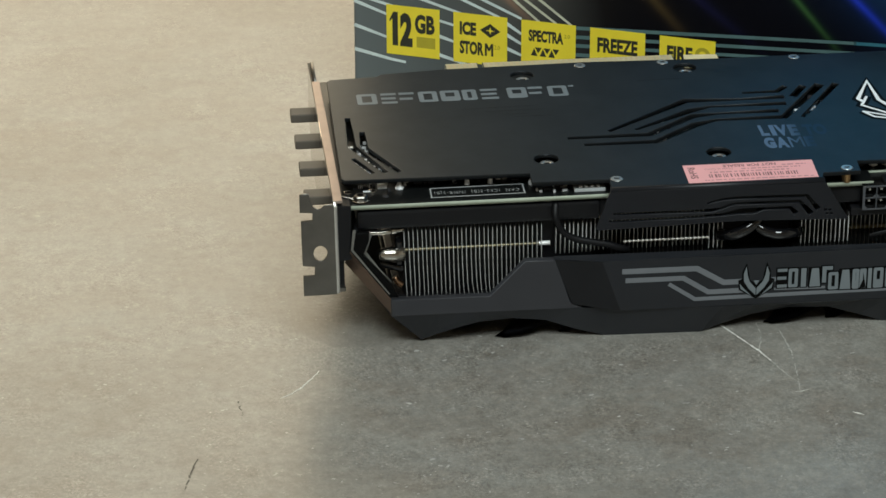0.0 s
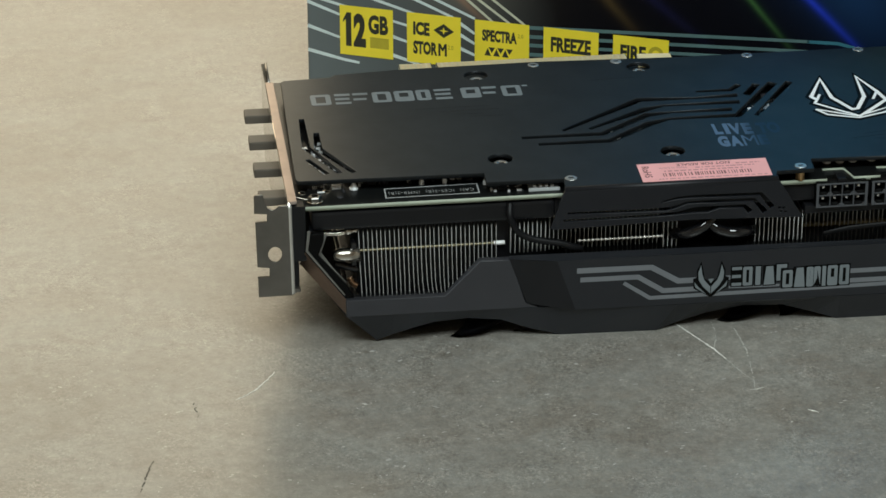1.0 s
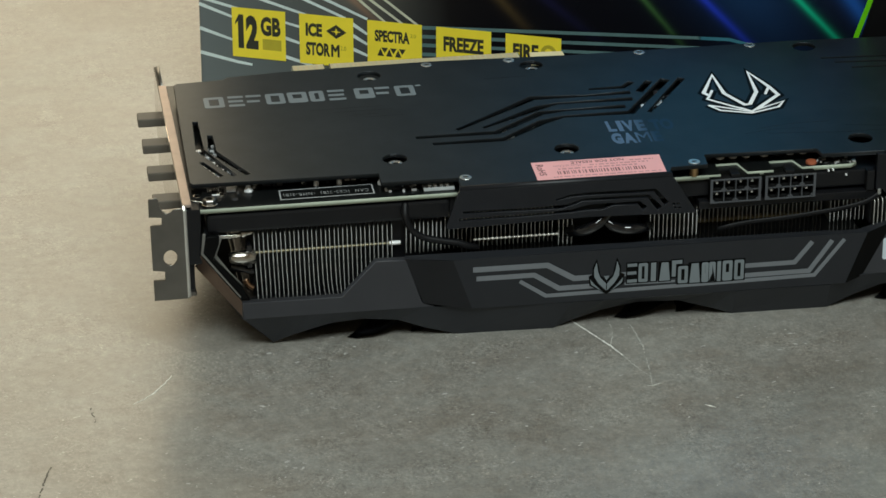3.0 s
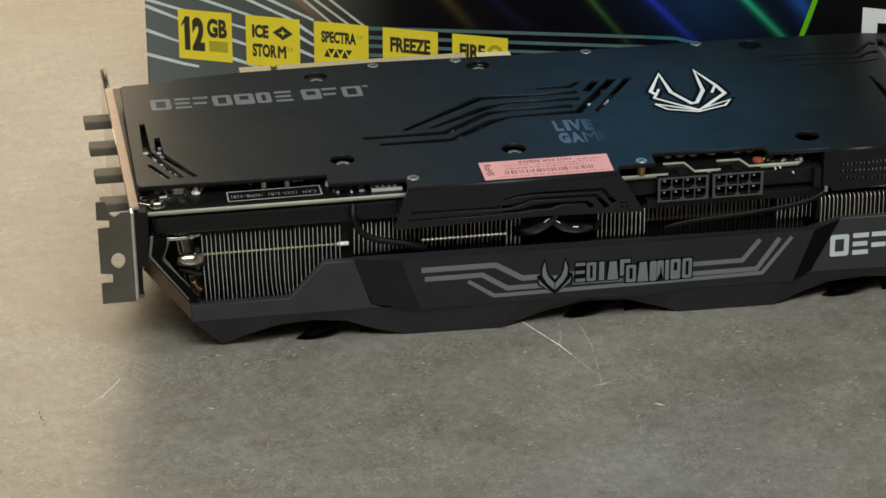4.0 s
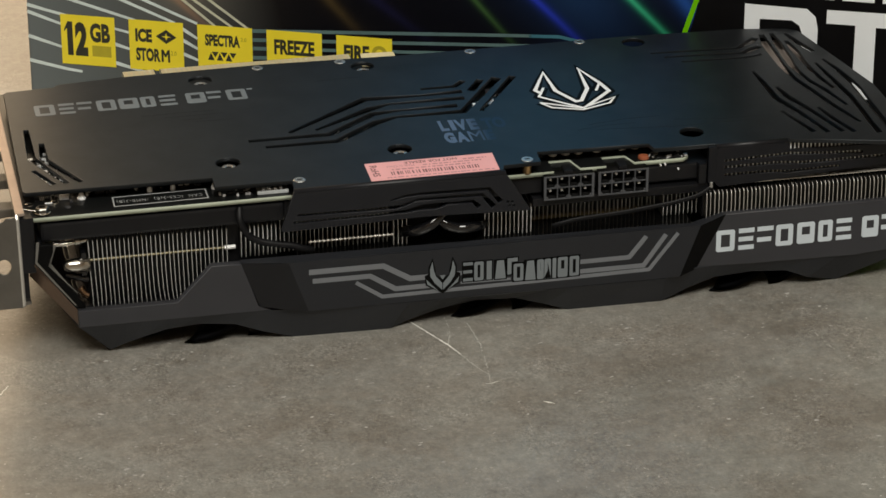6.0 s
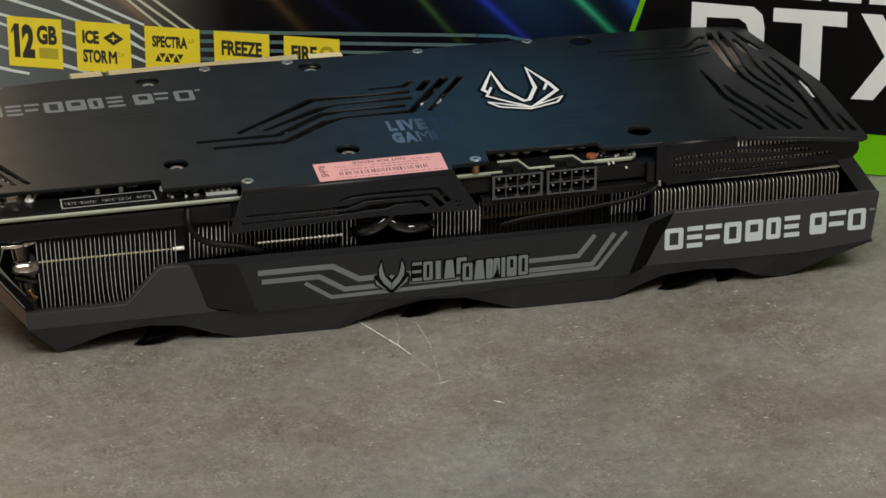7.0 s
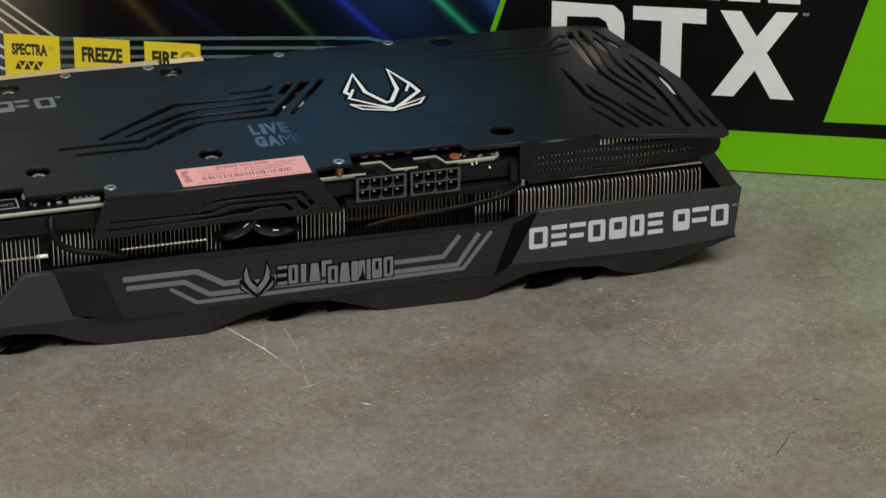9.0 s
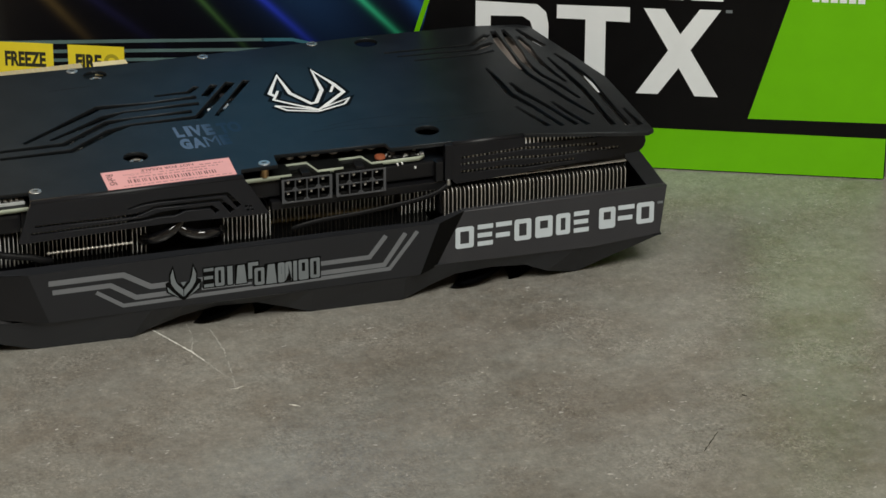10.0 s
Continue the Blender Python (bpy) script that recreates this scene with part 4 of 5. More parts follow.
# ---- board ----
outline = [(4.0, 1.8), (5.2, 0.6), (186.4, 0.6), (186.4, 9.0), (194.0, 9.0), (196.0, 1.3), (205.2, 1.2), (205.2, 8.4), (213.6, 8.4), (215.6, 2.2), (233.0, 2.2), (235.4, 4.0), (236.2, 8.0), (236.2, 108),
           (153.6, 108), (153.6, 117.0), (141.0, 118.0), (139.0, 112), (137.0, 114), (137.0, 119.2), (65.6, 119.6), (65.6, 112), (63.8, 112), (63.8, 119.7), (52.4, 119.8), (51.6, 119), (51.6, 108), (4.0, 108)]
me = cut([outline], 1.6, TOP, 53.0)
for mat in (BOARD, EDGE, GOLD):
    me.materials.append(mat)
for p in me.polygons:
    p.material_index = 1 if abs(p.normal.z) < 0.5 else 0
board = link_mesh("circuit_board", me, BOARD, card, "black circuit board with a pale fibreglass edge")
CONTACT = surface("pale_contact_base", (0.60, 0.52, 0.33), 0.5)
link_mesh("edge_connector", cut([[(65.9, 109.5), (136.7, 109.5), (136.7, 118.9), (65.9, 119.3)]], 0.1, TOP, 53.1), CONTACT, board, "gold edge connector")
link_mesh("edge_connector", cut([[(51.9, 109.5), (63.5, 109.5), (63.5, 119.4), (51.9, 119.5)]], 0.1, TOP, 53.1), CONTACT, board, "gold edge connector")
finger = cut([rect(0, 109.6, 1.25, 118.7)], 0.12, TOP, 53.24)
for k in range(43):
    x = 52.4 + 1.95 * k
    if 62.4 < x < 66.0:
        continue
    link_mesh("gold_finger", finger, GOLD, board).location = (x * MM, 0, 0)
link_mesh("retention_hook", cut([[(139.4, 105), (153.4, 105), (153.4, 116.8), (150, 117.2), (141, 117.8)]], 0.4, TOP, 53.4, 0.1), CREAM, board, "cream retention hook")

LEGEND = surface("board_legend", (0.34, 0.35, 0.35), 0.5, bump=0)
link_mesh("legend_frame", cut([[(34.4, 3.9), (66.8, 4.3), (66.8, 12.1), (34.6, 11.7)], [(34.9, 4.4), (66.3, 4.8), (66.3, 11.6), (35.1, 11.2)]], 0.06, TOP, 53.07), LEGEND, board)
link_mesh("lettering", words("CAN  ICES-3(B)  /NMB-3(B)", 35.9, 6.4, 65.0, 9.3, TOP, 53.06, -0.008, 2, 1.25), LEGEND, board, "small white legend, upside down")
# screw with washer by the bracket
part("washer", lathe([(2.9, 53.05), (3.0, 53.2), (3.0, 53.45), (2.6, 53.6)], 10.4, 4.6, 18), PIPE, board, "shiny hexagonal nut on its washer")
part("nut", lathe([(2.3, 53.6), (2.4, 53.8), (2.4, 54.8), (2.1, 55.1), (1.3, 55.1)], 10.4, 4.6, 6), STEEL, board)
part("bore", lathe([(1.1, 55.1), (1.1, 55.16)], 10.4, 4.6, 12), DARK_LINE, board)
part("wire", tube([(1.8, 6.6, 54.4), (4.5, 5.6, 54.2), (8.2, 4.4, 53.8)], 0.42, 8), PIPE, board, "short bare wire")
part("solder_pad", lathe([(1.5, 53.0), (1.4, 53.25), (0.5, 53.5)], 15.1, 12.0, 14), PIPE, board)
part("solder_pad", lathe([(1.4, 53.0), (1.3, 53.2), (0.5, 53.35)], 6.7, 11.6, 14), PIPE, board)
for x, y, r, h in ((47.8, 13.8, 0.95, 2.0), (55.8, 13.8, 0.95, 2.0), (69.8, 11.4, 1.2, 2.0)):
    part("solder_stud", lathe([(r, 53.0), (r, 53.0 + h * 0.5), (r * 0.6, 53.0 + h), (r * 0.2, 53.1 + h)], x, y, 14), SOLDER, board, "bright solder stud")
for k in range(24):
    x, y = rng.choice(((rng.uniform(26, 66), rng.uniform(14.5, 18.5)), (rng.uniform(70, 82), rng.uniform(3, 8))))
    w, d = rng.choice(((1.6, 0.8), (0.8, 1.4), (0.6, 0.6), (1.0, 0.6)))
    part("component", block(x, y, 53.0, x + w, y + d, 53.0 + rng.uniform(0.4, 0.9), 0.08), rng.choice((SOLDER, SHROUD_LIGHT, BLACK)), board)
part("solder_crown", lathe([(1.6, 53.0), (1.7, 53.4), (1.2, 53.8), (0.5, 55.6)], 24.5, 12.9, 7), SOLDER, board, "spiky solder crown")
part("solder_pad", lathe([(1.1, 53.0), (1.0, 53.1)], 19.3, 7.2, 14), SHROUD_LIGHT, board)
for x, y, w, d, h, mat in ((13.0, 14.5, 2.0, 1.4, 0.7, SHROUD_LIGHT), (16.0, 15.5, 1.0, 2.2, 0.9, SHROUD_LIGHT), (18.7, 14.2, 3.2, 2.0, 1.2, SOLDER), (20.8, 11.6, 0.8, 2.6, 0.6, SHROUD_LIGHT), (31.0, 16.4, 2.8, 1.5, 0.9, SHROUD_LIGHT),
                           (35.5, 16.2, 2.0, 2.0, 1.2, SHROUD_LIGHT), (39.5, 17.4, 3.6, 0.7, 0.5, SHROUD_LIGHT), (74.4, 6.2, 2.2, 1.6, 1.0, SHROUD_LIGHT), (79.0, 6.0, 4.2, 1.2, 0.6, SHROUD_LIGHT), (13.2, 11.2, 2.6, 0.7, 0.4, SOLDER), (9.4, 13.8, 1.3, 1.0, 0.8, SHROUD_LIGHT)):
    part("component", block(x - w / 2, y - d / 2, 53.0, x + w / 2, y + d / 2, 53.0 + h, 0.12), mat, board)
for x, y, w, d, mat in ((27.2, 17.6, 1.6, 0.9, SOLDER), (43.6, 16.0, 1.2, 0.8, SOLDER), (52.0, 15.6, 0.9, 1.4, SHROUD_LIGHT), (61.0, 16.6, 1.6, 0.8, SOLDER), (64.5, 15.2, 2.4, 1.2, SHROUD_LIGHT), (15.2, 17.6, 1.2, 0.7, SOLDER),
                        (72.0, 4.6, 1.0, 0.8, SOLDER), (76.6, 4.2, 0.8, 1.3, SOLDER), (80.2, 4.4, 1.8, 0.6, SOLDER), (26.6, 14.8, 0.8, 0.8, SOLDER), (29.6, 18.6, 3.2, 0.5, SOLDER), (20.4, 16.4, 0.8, 1.4, SOLDER)):
    part("component", block(x - w / 2, y - d / 2, 53.0, x + w / 2, y + d / 2, 53.8, 0.1), mat, board)
for k in range(7):
    part("component", block(10.6 + 0.62 * k, 14.2, 53, 10.9 + 0.62 * k, 15.8, 53.5), SOLDER, board)
part("switch_block", block(83.3, 2.9, 53.0, 94.0, 6.9, 54.2, 0.2), surface("pale_switch_body", (0.5, 0.52, 0.52), 0.5), board, "row of tiny pale switches")
for k in range(4):
    part("switch", block(85.0 + 2.0 * k, 3.8, 54.2, 86.1 + 2.0 * k, 5.6, 54.9, 0.2), LOGO_WHITE, board)
# solder row behind the power sockets, orange capacitor, small parts
for k in range(8):
    part("solder_joint", lathe([(1.6, 53.0), (1.45, 53.8), (0.7, 54.5)], 184.6 + 4.6 * k + (2.0 if k > 3 else 0), 14.0, 12), SOLDER if k not in (0, 5) else SHROUD_LIGHT, board)
part("capacitor", lathe([(1.9, 53.0), (2.0, 53.3), (1.8, 54.0), (1.0, 54.2)], 219.4, 4.6, 16), ORANGE, board, "orange-brown capacitor")
for k in range(34):
    x, y = rng.uniform(222.5, 234), rng.uniform(3.4, 8)
    part("component", block(x, y, 53.0, x + rng.uniform(0.8, 2.0), y + rng.uniform(0.6, 1.4), 53.6), rng.choice((SHROUD_LIGHT, SOLDER, BLACK)), board)
for k in range(36):
    x, y = rng.uniform(221, 234.5), rng.uniform(2.8, 6.5)
    part("component", block(x, y, 53.0, x + rng.uniform(0.3, 0.8), y + rng.uniform(0.3, 0.6), 53.4), rng.choice((SOLDER, SOLDER, SHROUD_LIGHT)), board)
for k in range(12):
    x, y = 224.0 + 2.4 * (k % 4), 3.6 + 1.9 * (k // 4)
    link_mesh("legend_bar", cut([rect(x, y, x + rng.uniform(0.8, 2.0), y + 0.35)], 0.06, TOP, 53.07), LEGEND, board)
# parts glimpsed through the slots of the back plate
for k in range(260):
    x, y = rng.choice(((11.2, 44), (12.2, 34), (17.5, 24), (14.8, 30), (13.5, 20), (115, 44), (125, 53), (160, 52), (178, 60), (186, 62), (150, 60), (172, 50)))
    x, y = x + rng.gauss(0, 2.6), y + rng.gauss(0, 5)
    if x < 6 or y < 19:
        continue
    part("component", block(x, y, 53.0, x + rng.uniform(0.8, 1.8), y + rng.uniform(0.8, 2.2), 53.0 + rng.uniform(0.4, 1.2)), rng.choice((SHROUD_LIGHT, BLACK, SOLDER, SOLDER)), board)
# added block: beige reflections showing through the tail slots, as plain colour
part("reflection_block", block(283, 70, 51, 303, 97, 53.6, 0.4), surface("beige_reflection", (0.27, 0.225, 0.20), 0.45), card, "added beige block for the reflections seen through the slots")
part("standoff", lathe([(1.7, 53.0), (1.7, 56.6)], 177.0, 1.8, 14), BRASS, board, "brass standoff")

# power sockets
for k in range(2):
    x0 = 182.3 + 19.4 * k
    cells = [[(x0 + 0.85 + 4.13 * i, z), (x0 + 4.68 + 4.13 * i, z), (x0 + 4.68 + 4.13 * i, z + 3.85), (x0 + 0.85 + 4.13 * i, z + 3.85)] for i in range(4) for z in (43.75, 47.9)]
    sock = link_mesh("power_socket", cut([rect(x0, 43.3, x0 + 17.9, 52.2)] + cells, 0.5, FRONT, 2.0), CONNECTOR, card, "black eight-pin power socket")
    # cell walls near black, the shade inside the recesses put into their colour
    link_mesh("socket_body", cut([rect(x0 + 0.1, 43.35, x0 + 17.8, 52.15)] + cells, 8.4, FRONT, 1.5), DARK_LINE, sock)
    part("socket_back", block(x0, 5.2, 43.3, x0 + 17.9, 12, 52.2), BLACK, sock)
    part("latch", block(x0 + 7.4, -1.2, 52.2, x0 + 10.4, 4, 53.6, 0.2), BLACK, sock)
    for i in range(4):
        for z in (45.7, 49.9):
            part("pin", block(x0 + 2.2 + 4.13 * i, -0.7, z + 0.2, x0 + 2.95 + 4.13 * i, 5.3, z + 0.95, 0.1), SOLDER, sock)
            # chamfered cell corners
            s = 1 if (i + (z > 47)) % 2 else -1
            cx, cz = x0 + 2.7 + 4.13 * i, z
            link_mesh("key", cut([[(cx + 1.8 * s, cz - 1.8), (cx + 0.9 * s, cz - 1.8), (cx + 1.8 * s, cz - 0.9)]], 0.4, FRONT, 1.95), CONNECTOR, sock)
part("header", block(221.5, 4, 43.5, 226, 12, 51, 0.3), BLACK, card)
for x, z in ((224.6, 51.0), (226.2, 51.2), (231.0, 49.0)):
    part("pin", block(x, 1.0, z, x + 0.5, 4.2, z + 0.5), SOLDER, card)
part("support", block(238.2, -0.6, 43.5, 241.0, 3, 51, 0.4), BLACK, card)
part("screw", lathe([(0.6, 42.4), (0.6, 44.2), (0.3, 44.4)], 242.6, -1.4, 12), SCREW, card)

# ---- back plate ----
plate_edge = [(4.6, 12.0), (5.6, 10.5), (68.8, 9.4), (68.6, 1.8), (95.0, 1.5), (94.6, -5.1), (167.2, -5.1), (168.2, -1.5), (181.2, -1.2), (181.8, 6.9), (221.4, 5.6), (222.2, 1.0), (244.0, 0.4), (270.2, 0.4), (271.0, -1.0),
              (312.8, -11.8), (315.4, -10.2), (315.4, 33), (315.2, 40), (304.2, 94), (300.6, 96.8), (283.0, 100.4), (236.0, 102.4), (154.0, 102.0), (101.0, 104.2), (50.0, 103.2), (26.0, 101.0), (24.4, 99.0), (7.6, 98.0), (6.2, 96.6)]
slots = [([(10.9, 62.8), (10.5, 38.2), (20.2, 15.6)], [1.2, 2.0, 1.4]), ([(15.0, 50.2), (14.6, 36.4), (25.0, 15.8)], [1.2, 2.0, 1.4]), ([(10.0, 28.0), (15.6, 15.4)], [1.0, 1.5]),
         ([(101.0, 41.2), (132.2, 64.6), (152.0, 63.6), (168.0, 64.2)], [1.2, 2.4, 1.1, 2.0]), ([(110.5, 41.5), (132.5, 55.6), (140.0, 58.4), (167.6, 58.3)], [1.0, 2.4, 1.0, 2.0]),
         ([(85.8, 36.8), (114.5, 36.8), (132.7, 51.0), (142.0, 52.1), (163.6, 52.1)], [1.4, 2.0, 2.3, 1.0, 2.0]), ([(90.8, 30.6), (116.2, 30.6), (132.0, 43.2), (140.0, 46.6), (164.6, 46.6), (183.0, 74.0)], [1.4, 2.0, 2.5, 1.2, 2.0, 2.6]),
         ([(153.8, 69.3), (166.3, 69.2), (170.4, 73.6)], [1.0, 1.5, 1.7]), ([(171.2, 64.2), (176.8, 73.4)], 2.1), ([(171.0, 45.8), (189.1, 74.1)], [1.2, 1.9])]
tail = [([(244.0, 84.2), (277.0, 82.4), (283.0, 87.0), (286.4, 90.6)], [0.8, 1.3, 2.6, 2.2]), ([(248.0, 79.6), (277.6, 77.6), (282.0, 80.4), (285.6, 82.4)], [0.8, 1.3, 2.4, 2.0]), ([(253.0, 74.0), (277.0, 73.2), (284.0, 75.0)], [0.8, 1.3, 1.6]),
        ([(289.6, 93.5), (288.5, 83.1), (288.3, 74.5), (288.0, 62.4), (289.0, 50.1), (291.6, 39.2), (294.6, 25.9), (299.6, 8.3)], [1.6, 2.6, 2.6, 2.0, 1.5, 1.6, 1.6, 1.0]),
        ([(293.6, 94.0), (293.1, 84.7), (292.4, 71.4), (291.8, 62.3), (292.4, 55.5), (293.4, 47.9), (296.7, 37.7), (299.8, 23.6)], [1.0, 2.4, 2.6, 2.0, 1.3, 1.4, 1.5, 1.0]),
        ([(296.8, 85.5), (297.2, 75.6), (297.0, 66.1), (297.4, 57.0), (298.4, 48.0), (300.0, 39.4)], [1.2, 2.2, 1.6, 1.5, 1.3, 1.0]), ([(298.6, 93.0), (300.5, 83.5), (303.4, 73.8)], [1.0, 1.9, 1.7]),
        ([(301.0, 63.0), (301.6, 54.7), (302.7, 42.3), (303.6, 31.0), (303.6, 18.6), (303.2, 8.3), (303.3, -2.2)], [0.8, 1.3, 1.6, 1.7, 1.5, 1.6, 1.8]),
        ([(304.6, 66.0), (306.6, 56.8), (308.1, 45.4), (308.6, 38.6), (308.4, 28.9), (308.2, 12.0), (308.4, -3.8)], [0.9, 1.4, 1.9, 2.3, 1.9, 1.7, 1.8]), ([(311.7, 11.0), (312.5, -5.0)], [0.9, 1.9]),
        ([(276.0, 60.2), (276.6, 49.8), (276.9, 34.4), (281.1, 21.4), (285.8, 2.1)], [0.8, 1.6, 2.1, 1.6, 1.5]), ([(280.2, 44.3), (281.4, 34.9), (285.6, 22.1), (291.0, 1.6)], [1.0, 2.0, 1.5, 1.5]), ([(275.4, 23.3), (281.0, 3.4)], [1.2, 1.7]),
        ([(289.1, 23.8), (291.3, 12.7), (294.9, 0.4)], [1.0, 1.5, 1.5])]
mounts = [(77.2, 94.2), (76.0, 20.5), (137.3, 94.7), (135.9, 19.4)]
bare = [(240.6, 96.0), (238.8, 11.9)]
holes = [stroke(p, [k * 1.42 for k in w] if isinstance(w, list) else w * 1.35) for p, w in slots] + [stroke(p, [k * 1.25 for k in w]) for p, w in tail] + [ring(x, y, 4.3, 4.1, 24) for x, y in mounts + bare]
plate = link_mesh("back_plate", cut([plate_edge] + holes, 1.5, TOP, 58.0, 0.14), BACKPLATE, card, "black brushed metal back plate with cut slots")
# folded-down lips of the plate
link_mesh("front_lip", cut([[(94.2, 56.7), (89.4, 43.2), (90.6, 42.6), (139.6, 43.6), (176.8, 42.4), (168.0, 56.7)],
                            stroke([(127.4, 50.8), (132.4, 52.0), (137.4, 52.3), (161.8, 51.9), (166.0, 46.6)], [0.5, 0.9, 1.0, 1.2, 1.9]),
                            stroke([(95.4, 48.5), (118.6, 48.1), (129.4, 48.1), (132.9, 48.9), (136.6, 50.2), (159.4, 49.9), (163.6, 45.0)], [0.9, 1.0, 1.3, 1.0, 0.9, 1.2, 2.0]),
                            stroke([(94.0, 45.8), (121.8, 45.9), (133.0, 46.3), (138.6, 47.2), (143.6, 47.2), (147.4, 47.8), (156.2, 47.7), (158.4, 45.4)], [0.9, 1.0, 1.1, 2.1, 2.3, 0.9, 1.2, 1.9]),
                            rect(168.0, 45.9, 168.9, 46.7), rect(169.5, 45.8, 170.4, 46.6), rect(168.6, 44.5, 169.5, 45.2), rect(170.1, 44.4, 171.0, 45.1)],
                           1.2, FRONT, 6.4, 0.15), FRONT_LIP, plate, "slotted lip folded down from the plate")
link_mesh("side_lip", cut([[(244.2, 56.7), (270.4, 56.7), (271.0, 53.9), (312.6, 52.8), (314.6, 52.4), (315.9, 51.4), (316.2, 49.4), (315.6, 47.4), (314.2, 46.0), (312, 45.4), (258.0, 42.4), (245.6, 42.0), (244.2, 43.2)],
                           stroke([(247.4, 51.6), (270.5, 52.4), (283.0, 51.4), (297.9, 50.6)], 1.0), stroke([(247.4, 49.2), (266.4, 49.3), (276.9, 48.4), (306.0, 48.4)], 1.0), stroke([(247.4, 46.3), (264.4, 46.2), (270.7, 45.4), (289.6, 45.9)], 1.0)],
                          0.8, FRONT, 0.9, 0.15), DARK_LIP, plate, "slotted lip folded down from the plate")


def fold(x0, x1, y, z, r):
    """The rounded fold between the plate and its lip."""
    bm = bmesh.new()
    rows = []
    for k in range(7):
        t = math.pi / 2 * k / 6
        rows.append([bm.verts.new(Vector((x, y - q * math.sin(t), z + q * math.cos(t))) * MM) for x, q in ((x0, r), (x1, r), (x1, r - 0.9), (x0, r - 0.9))])
    for a, b in zip(rows, rows[1:]):
        for k in range(4):
            bm.faces.new((a[k], a[(k + 1) % 4], b[(k + 1) % 4], b[k])).smooth = k == 0
    bm.faces.new(rows[0])
    bm.faces.new(rows[-1][::-1])
    bmesh.ops.recalc_face_normals(bm, faces=bm.faces[:])
    return bm


part("fold", fold(94.3, 167.8, -5.1, 56.7, 1.3), FRONT_LIP, plate)
part("fold", fold(244.2, 270.3, 0.4, 56.7, 1.3), DARK_LIP, plate)
part("corner_post", block(241.4, -1.2, 44, 244.4, 1.4, 57.4, 0.3), DARK_LIP, plate)
# spring screws in the mounting holes
for x, y in mounts:
    part("spring_screw", lathe([(2.9, 53.1), (3.0, 53.6), (3.0, 55.8), (2.4, 56.5), (1.4, 56.7), (0.9, 56.4)], x + 0.2, y - 0.3, 18), SCREW, plate, "steel screw sunk in its hole")
    part("screw_slot", block(x - 0.8, y - 0.5, 56.4, x + 1.2, y - 0.1, 56.6), DARK_LINE, plate)
# flat screws round the rim
for x, y in ((99.4, 101.0), (130.0, 100.6), (179.0, 100.2), (221.0, 100.6), (97.5, 1.4), (177.0, 1.5)):
    part("screw", lathe([(2.0, 58.0), (2.1, 58.06), (1.9, 58.24), (1.1, 58.3), (0.3, 58.2)], x, y, 20), SCREW, plate, "flat steel screw")
    part("cross_slot", block(x - 0.9, y - 0.2, 58.2, x + 0.9, y + 0.2, 58.34), DARK_LINE, plate)

# print on the plate
spans = ((15.6, 22.8), (24.3, 29.9), (30.9, 36.3), (37.8, 44.6), (45.7, 52.7), (53.6, 58.8), (60.3, 66.4), (69.9, 76.9), (77.6, 82.9), (84.6, 91.7))
plain_row([(k, a, b, 74.0, 83.3) for k, (a, b) in zip(ROW, spans)], 1.85, TOP, 58.06, GREY_PRINT, plate)
link_mesh("emblem", cut([rect(92.4, 82.0, 94.4, 83.2)], 0.08, TOP, 58.06), GREY_PRINT, plate)
for text, xa, xb, za, zb, bold in (("L", 153.4, 156.4, 30.9, 40.0, 0.05), ("I", 157.2, 158.9, 30.8, 39.9, 0.02), ("V", 159.0, 163.3, 30.4, 39.8, 0.05), ("E", 163.7, 167.0, 30.0, 39.6, 0.06), ("TO", 168.8, 177.0, 29.9, 39.3, 0.05),
                                   ("G", 153.0, 156.9, 20.3, 29.4, 0.07), ("A", 157.2, 161.4, 20.3, 29.2, 0.06), ("M", 161.8, 166.8, 20.4, 29.1, 0.0), ("E", 167.4, 170.8, 20.4, 29.0, 0.06)):
    link_mesh("lettering", words(text, xa, za, xb, zb, TOP, 58.04, bold), BLUE_TEXT, plate, "faint glossy blue lettering")
# horned line emblem: left and right outlines
emblem = [([(203.0, 44.4), (193.9, 53.4), (195.4, 56.4), (197.4, 61.0)], 1.0), ([(195.2, 56.6), (193.9, 59.2), (200.6, 74.6), (201.0, 57.6), (205.9, 46.5), (208.0, 46.9), (212.8, 57.2), (214.0, 75.6), (218.4, 61.2), (219.9, 53.4), (209.2, 42.0)], 1.5),
          ([(193.0, 48.0), (196.2, 42.9), (206.6, 38.9), (217.4, 42.8), (220.3, 47.4), (209.0, 41.6)], 1.0), ([(193.0, 48.0), (206.6, 40.2)], 1.0), ([(193.8, 53.4), (204.0, 43.0)], 1.1), ([(218.2, 60.8), (215.4, 54.4)], 1.0), ([(203.4, 44.0), (206.8, 40.4)], 1.1), ([(209.6, 42.4), (206.6, 39.6)], 1.1)]
for k, (pts, wd) in enumerate(emblem):
    link_mesh("emblem_shadow", cut([stroke(pts, wd + 2.8)], 0.04, TOP, 58.03 + 0.006 * k), DARK_LINE, plate)
for k, (pts, wd) in enumerate(emblem):
    link_mesh("emblem", cut([stroke(pts, wd)], 0.06, TOP, 58.1 + 0.02 * k), LOGO_WHITE, plate, "white horned line emblem")

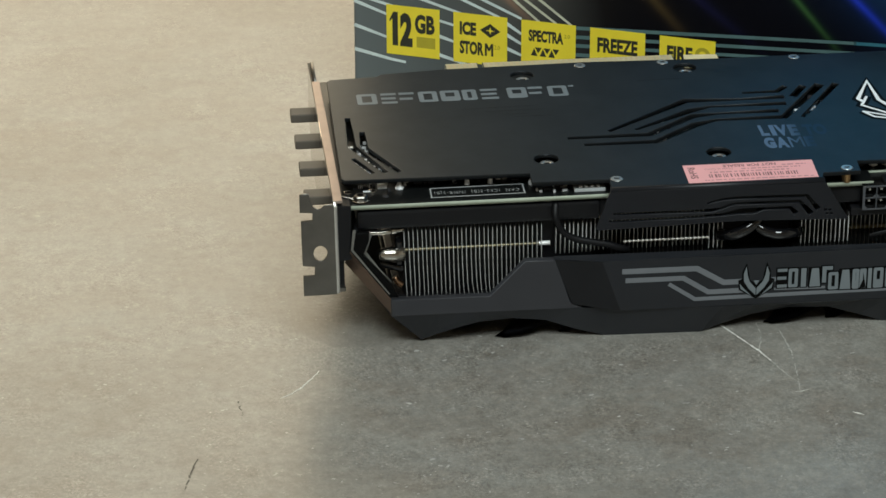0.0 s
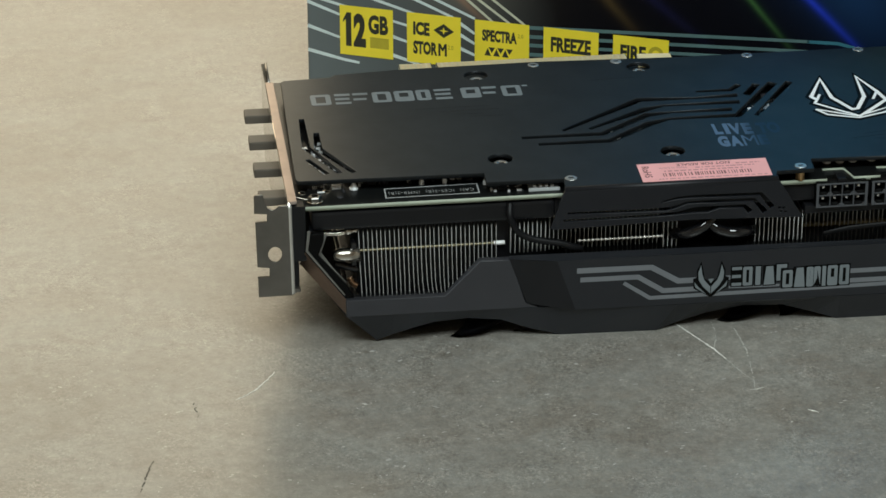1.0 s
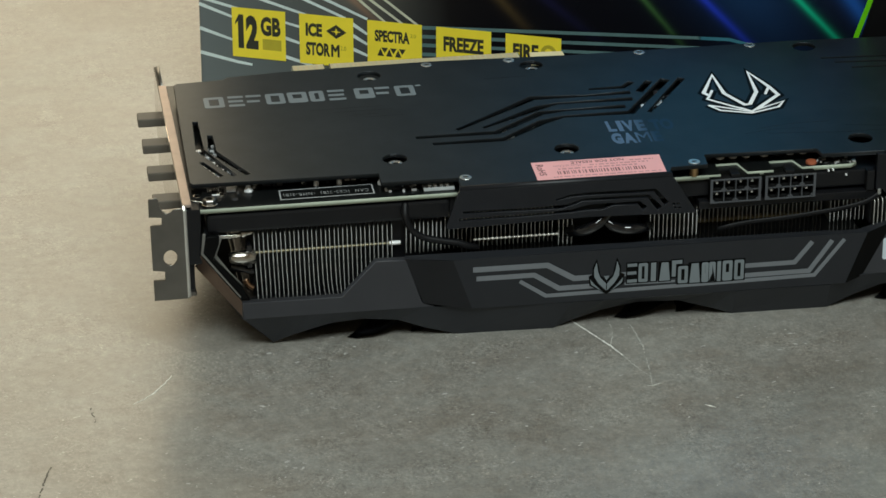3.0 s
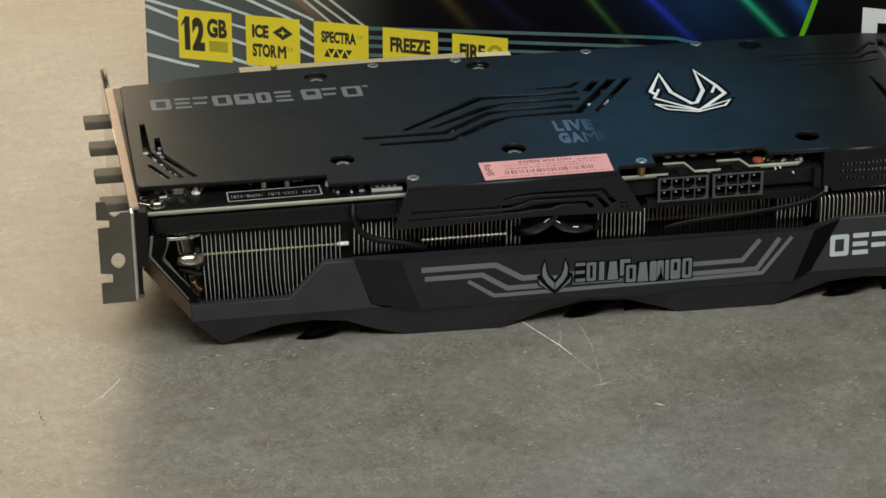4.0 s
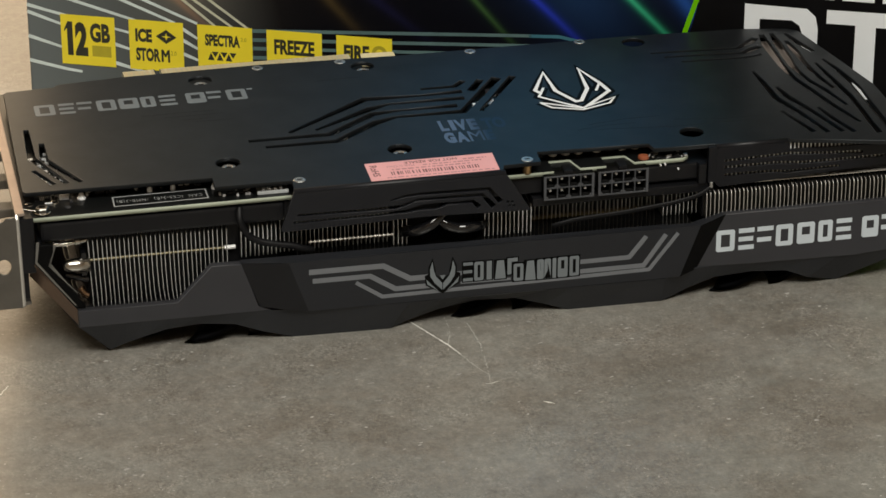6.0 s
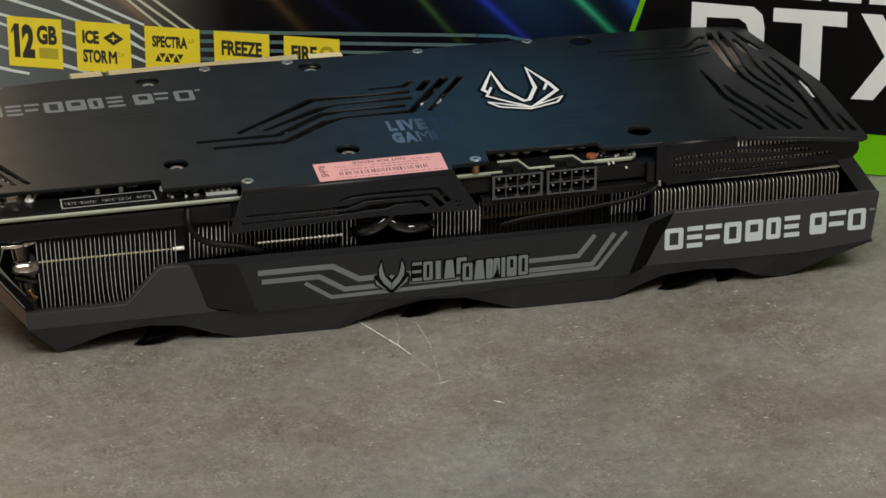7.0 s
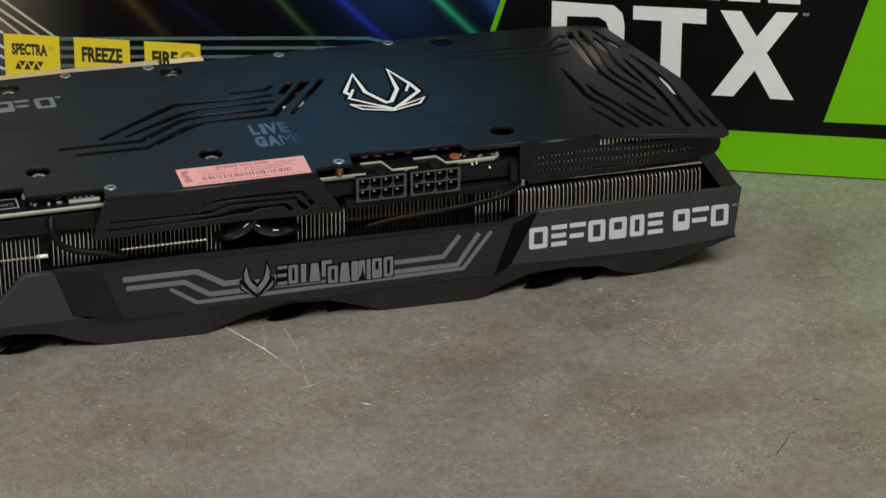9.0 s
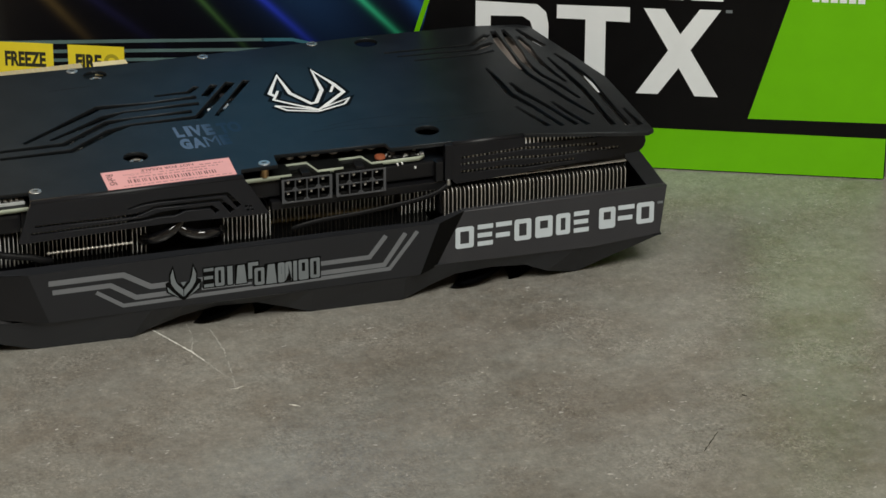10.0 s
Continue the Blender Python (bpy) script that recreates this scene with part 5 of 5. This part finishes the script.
# fine dark engraved lines
for x0, x1, y, dy in ((52, 78, 66.0, 0.5), (60, 82, 63.0, 0.3), (66, 76, 60.0, 0.0), (70, 84, 57.6, 0.0), (205, 232, 25.5, 2.6), (200, 222, 22.0, 2.0), (208, 262, 21.0, -3.0), (236, 268, 24, -3.0), (118, 134, 84.5, 0.4)):
    link_mesh("engraved_line", cut([stroke([(x0, y), ((x0 + x1) / 2, y + dy), (x1, y + dy)], [0.1, 0.35, 0.1])], 0.04, TOP, 58.03), BLACK, plate)

# pink sticker
sticker = link_mesh("sticker", cut([[(121.2, -5.1), (165.9, -4.8), (166.4, 9.3), (121.4, 9.3)]], 0.12, TOP, 58.14), PINK, card, "pink paper sticker with a barcode, upside down")
link_mesh("lettering", words("RoHS", 122.6, -1.8, 125.2, 7.2, TOP, 58.17, 0.02, -1), STICKER_INK, sticker)
link_mesh("lettering", words("NOT FOR RESALE", 135.0, 6.3, 153.4, 8.3, TOP, 58.17, 0.015, 2), STICKER_INK, sticker)
link_mesh("lettering", words("Made in China", 128.4, 4.2, 138.0, 5.8, TOP, 58.17, 0.0, 2), STICKER_FAINT, sticker)
x = 129.0
while x < 159.8:
    w = rng.choice((0.25, 0.35, 0.5, 0.65))
    link_mesh("bar", cut([rect(x, -1.6, x + w, 1.0)], 0.03, TOP, 58.18), STICKER_INK, sticker)
    x += w + rng.choice((0.3, 0.45, 0.6, 0.9))
# rows of print too small to read, as short bars
for x0, x1, y, h in ((129.8, 158.0, 2.2, 0.9), (141.0, 161.5, 4.2, 0.8), (155.4, 163.6, 6.0, 0.9), (127.0, 164.4, -3.9, 0.7)):
    x = x0
    while x < x1:
        w = rng.uniform(0.5, 2.2)
        link_mesh("bar", cut([rect(x, y, min(x + w, x1), y + h)], 0.03, TOP, 58.17), STICKER_FAINT, sticker)
        x += w + rng.uniform(0.35, 0.8)

# ---- bracket ----
bracket = link_mesh("bracket", cut([[(-2.0, 21.4), (112, 21.4), (112, 30), (119.6, 36), (119.6, 56.0), (-2.0, 56.0)]], 0.9, SIDE, 1.6, 0.1), PORT_STEEL, card, "brushed steel slot bracket")
part("bracket_lip", block(0.9, -1.6, 55.2, 3.9, 101.5, 56.2, 0.25), LIP, bracket)
link_mesh("tongue", cut([[(101.5, 49), (118.6, 50), (121.4, 52), (121.4, 55.6), (118.6, 56.8), (101.5, 56.2)]], 1.0, SIDE, 2.8, 0.2), STEEL, bracket)
flange = [(-9.8, 21.4), (1.6, 21.5), (2.0, 22.0), (1.3, 54.8), (0.5, 55.3), (-2.4, 55.2), (-3.4, 54.2), (-4.7, 53.8), (-5.9, 54.4), (-7.0, 56.6), (-7.4, 59.2), (-7.9, 59.6), (-10.2, 59.6), (-10.6, 59.2), (-10.6, 52.8), (-6.3, 52.4),
          (-6.4, 49.7), (-10.3, 49.5), (-10.0, 32.8), (-5.9, 32.3), (-6.0, 29.1), (-9.9, 29.0)]
link_mesh("flange", cut([flange, ring(-3.9, 37.3, 2.35, 2.8, 22)], 1.0, FRONT, 2.4, 0.15), STEEL, bracket, "notched steel flange with a round hole")
part("bend", tube([(1.75, -1.5, 21.8), (1.6, -1.5, 30), (1.3, -1.5, 46), (1.15, -1.5, 54.8)], 0.95, 16), HIGHLIGHT_STEEL, bracket, "rounded bend along the bracket, its highlight in the colour")
part("foot", block(1.8, -1.2, 21.8, 4.6, 4, 23.2, 0.3), STEEL, bracket)
part("backing", block(1.8, -1.4, 33.6, 6.8, 6, 54.0, 0.4), BLACK, card)
part("backing", block(2.0, 1.0, 23.0, 4.4, 30, 40.0, 0.4), BLACK, card)
# grey covers on the display ports
for k in range(4):
    y = 93.6 - 23.4 * k
    part("port_cover", block(-7.7, y - 6.8, 46.4, 1.4, y, 49.6, 0.5), CAP, bracket, "grey rubber port cover")
    part("port", block(0.9, y - 8.0, 45.4, 1.0, y + 1.2, 51.0), BLACK, bracket)
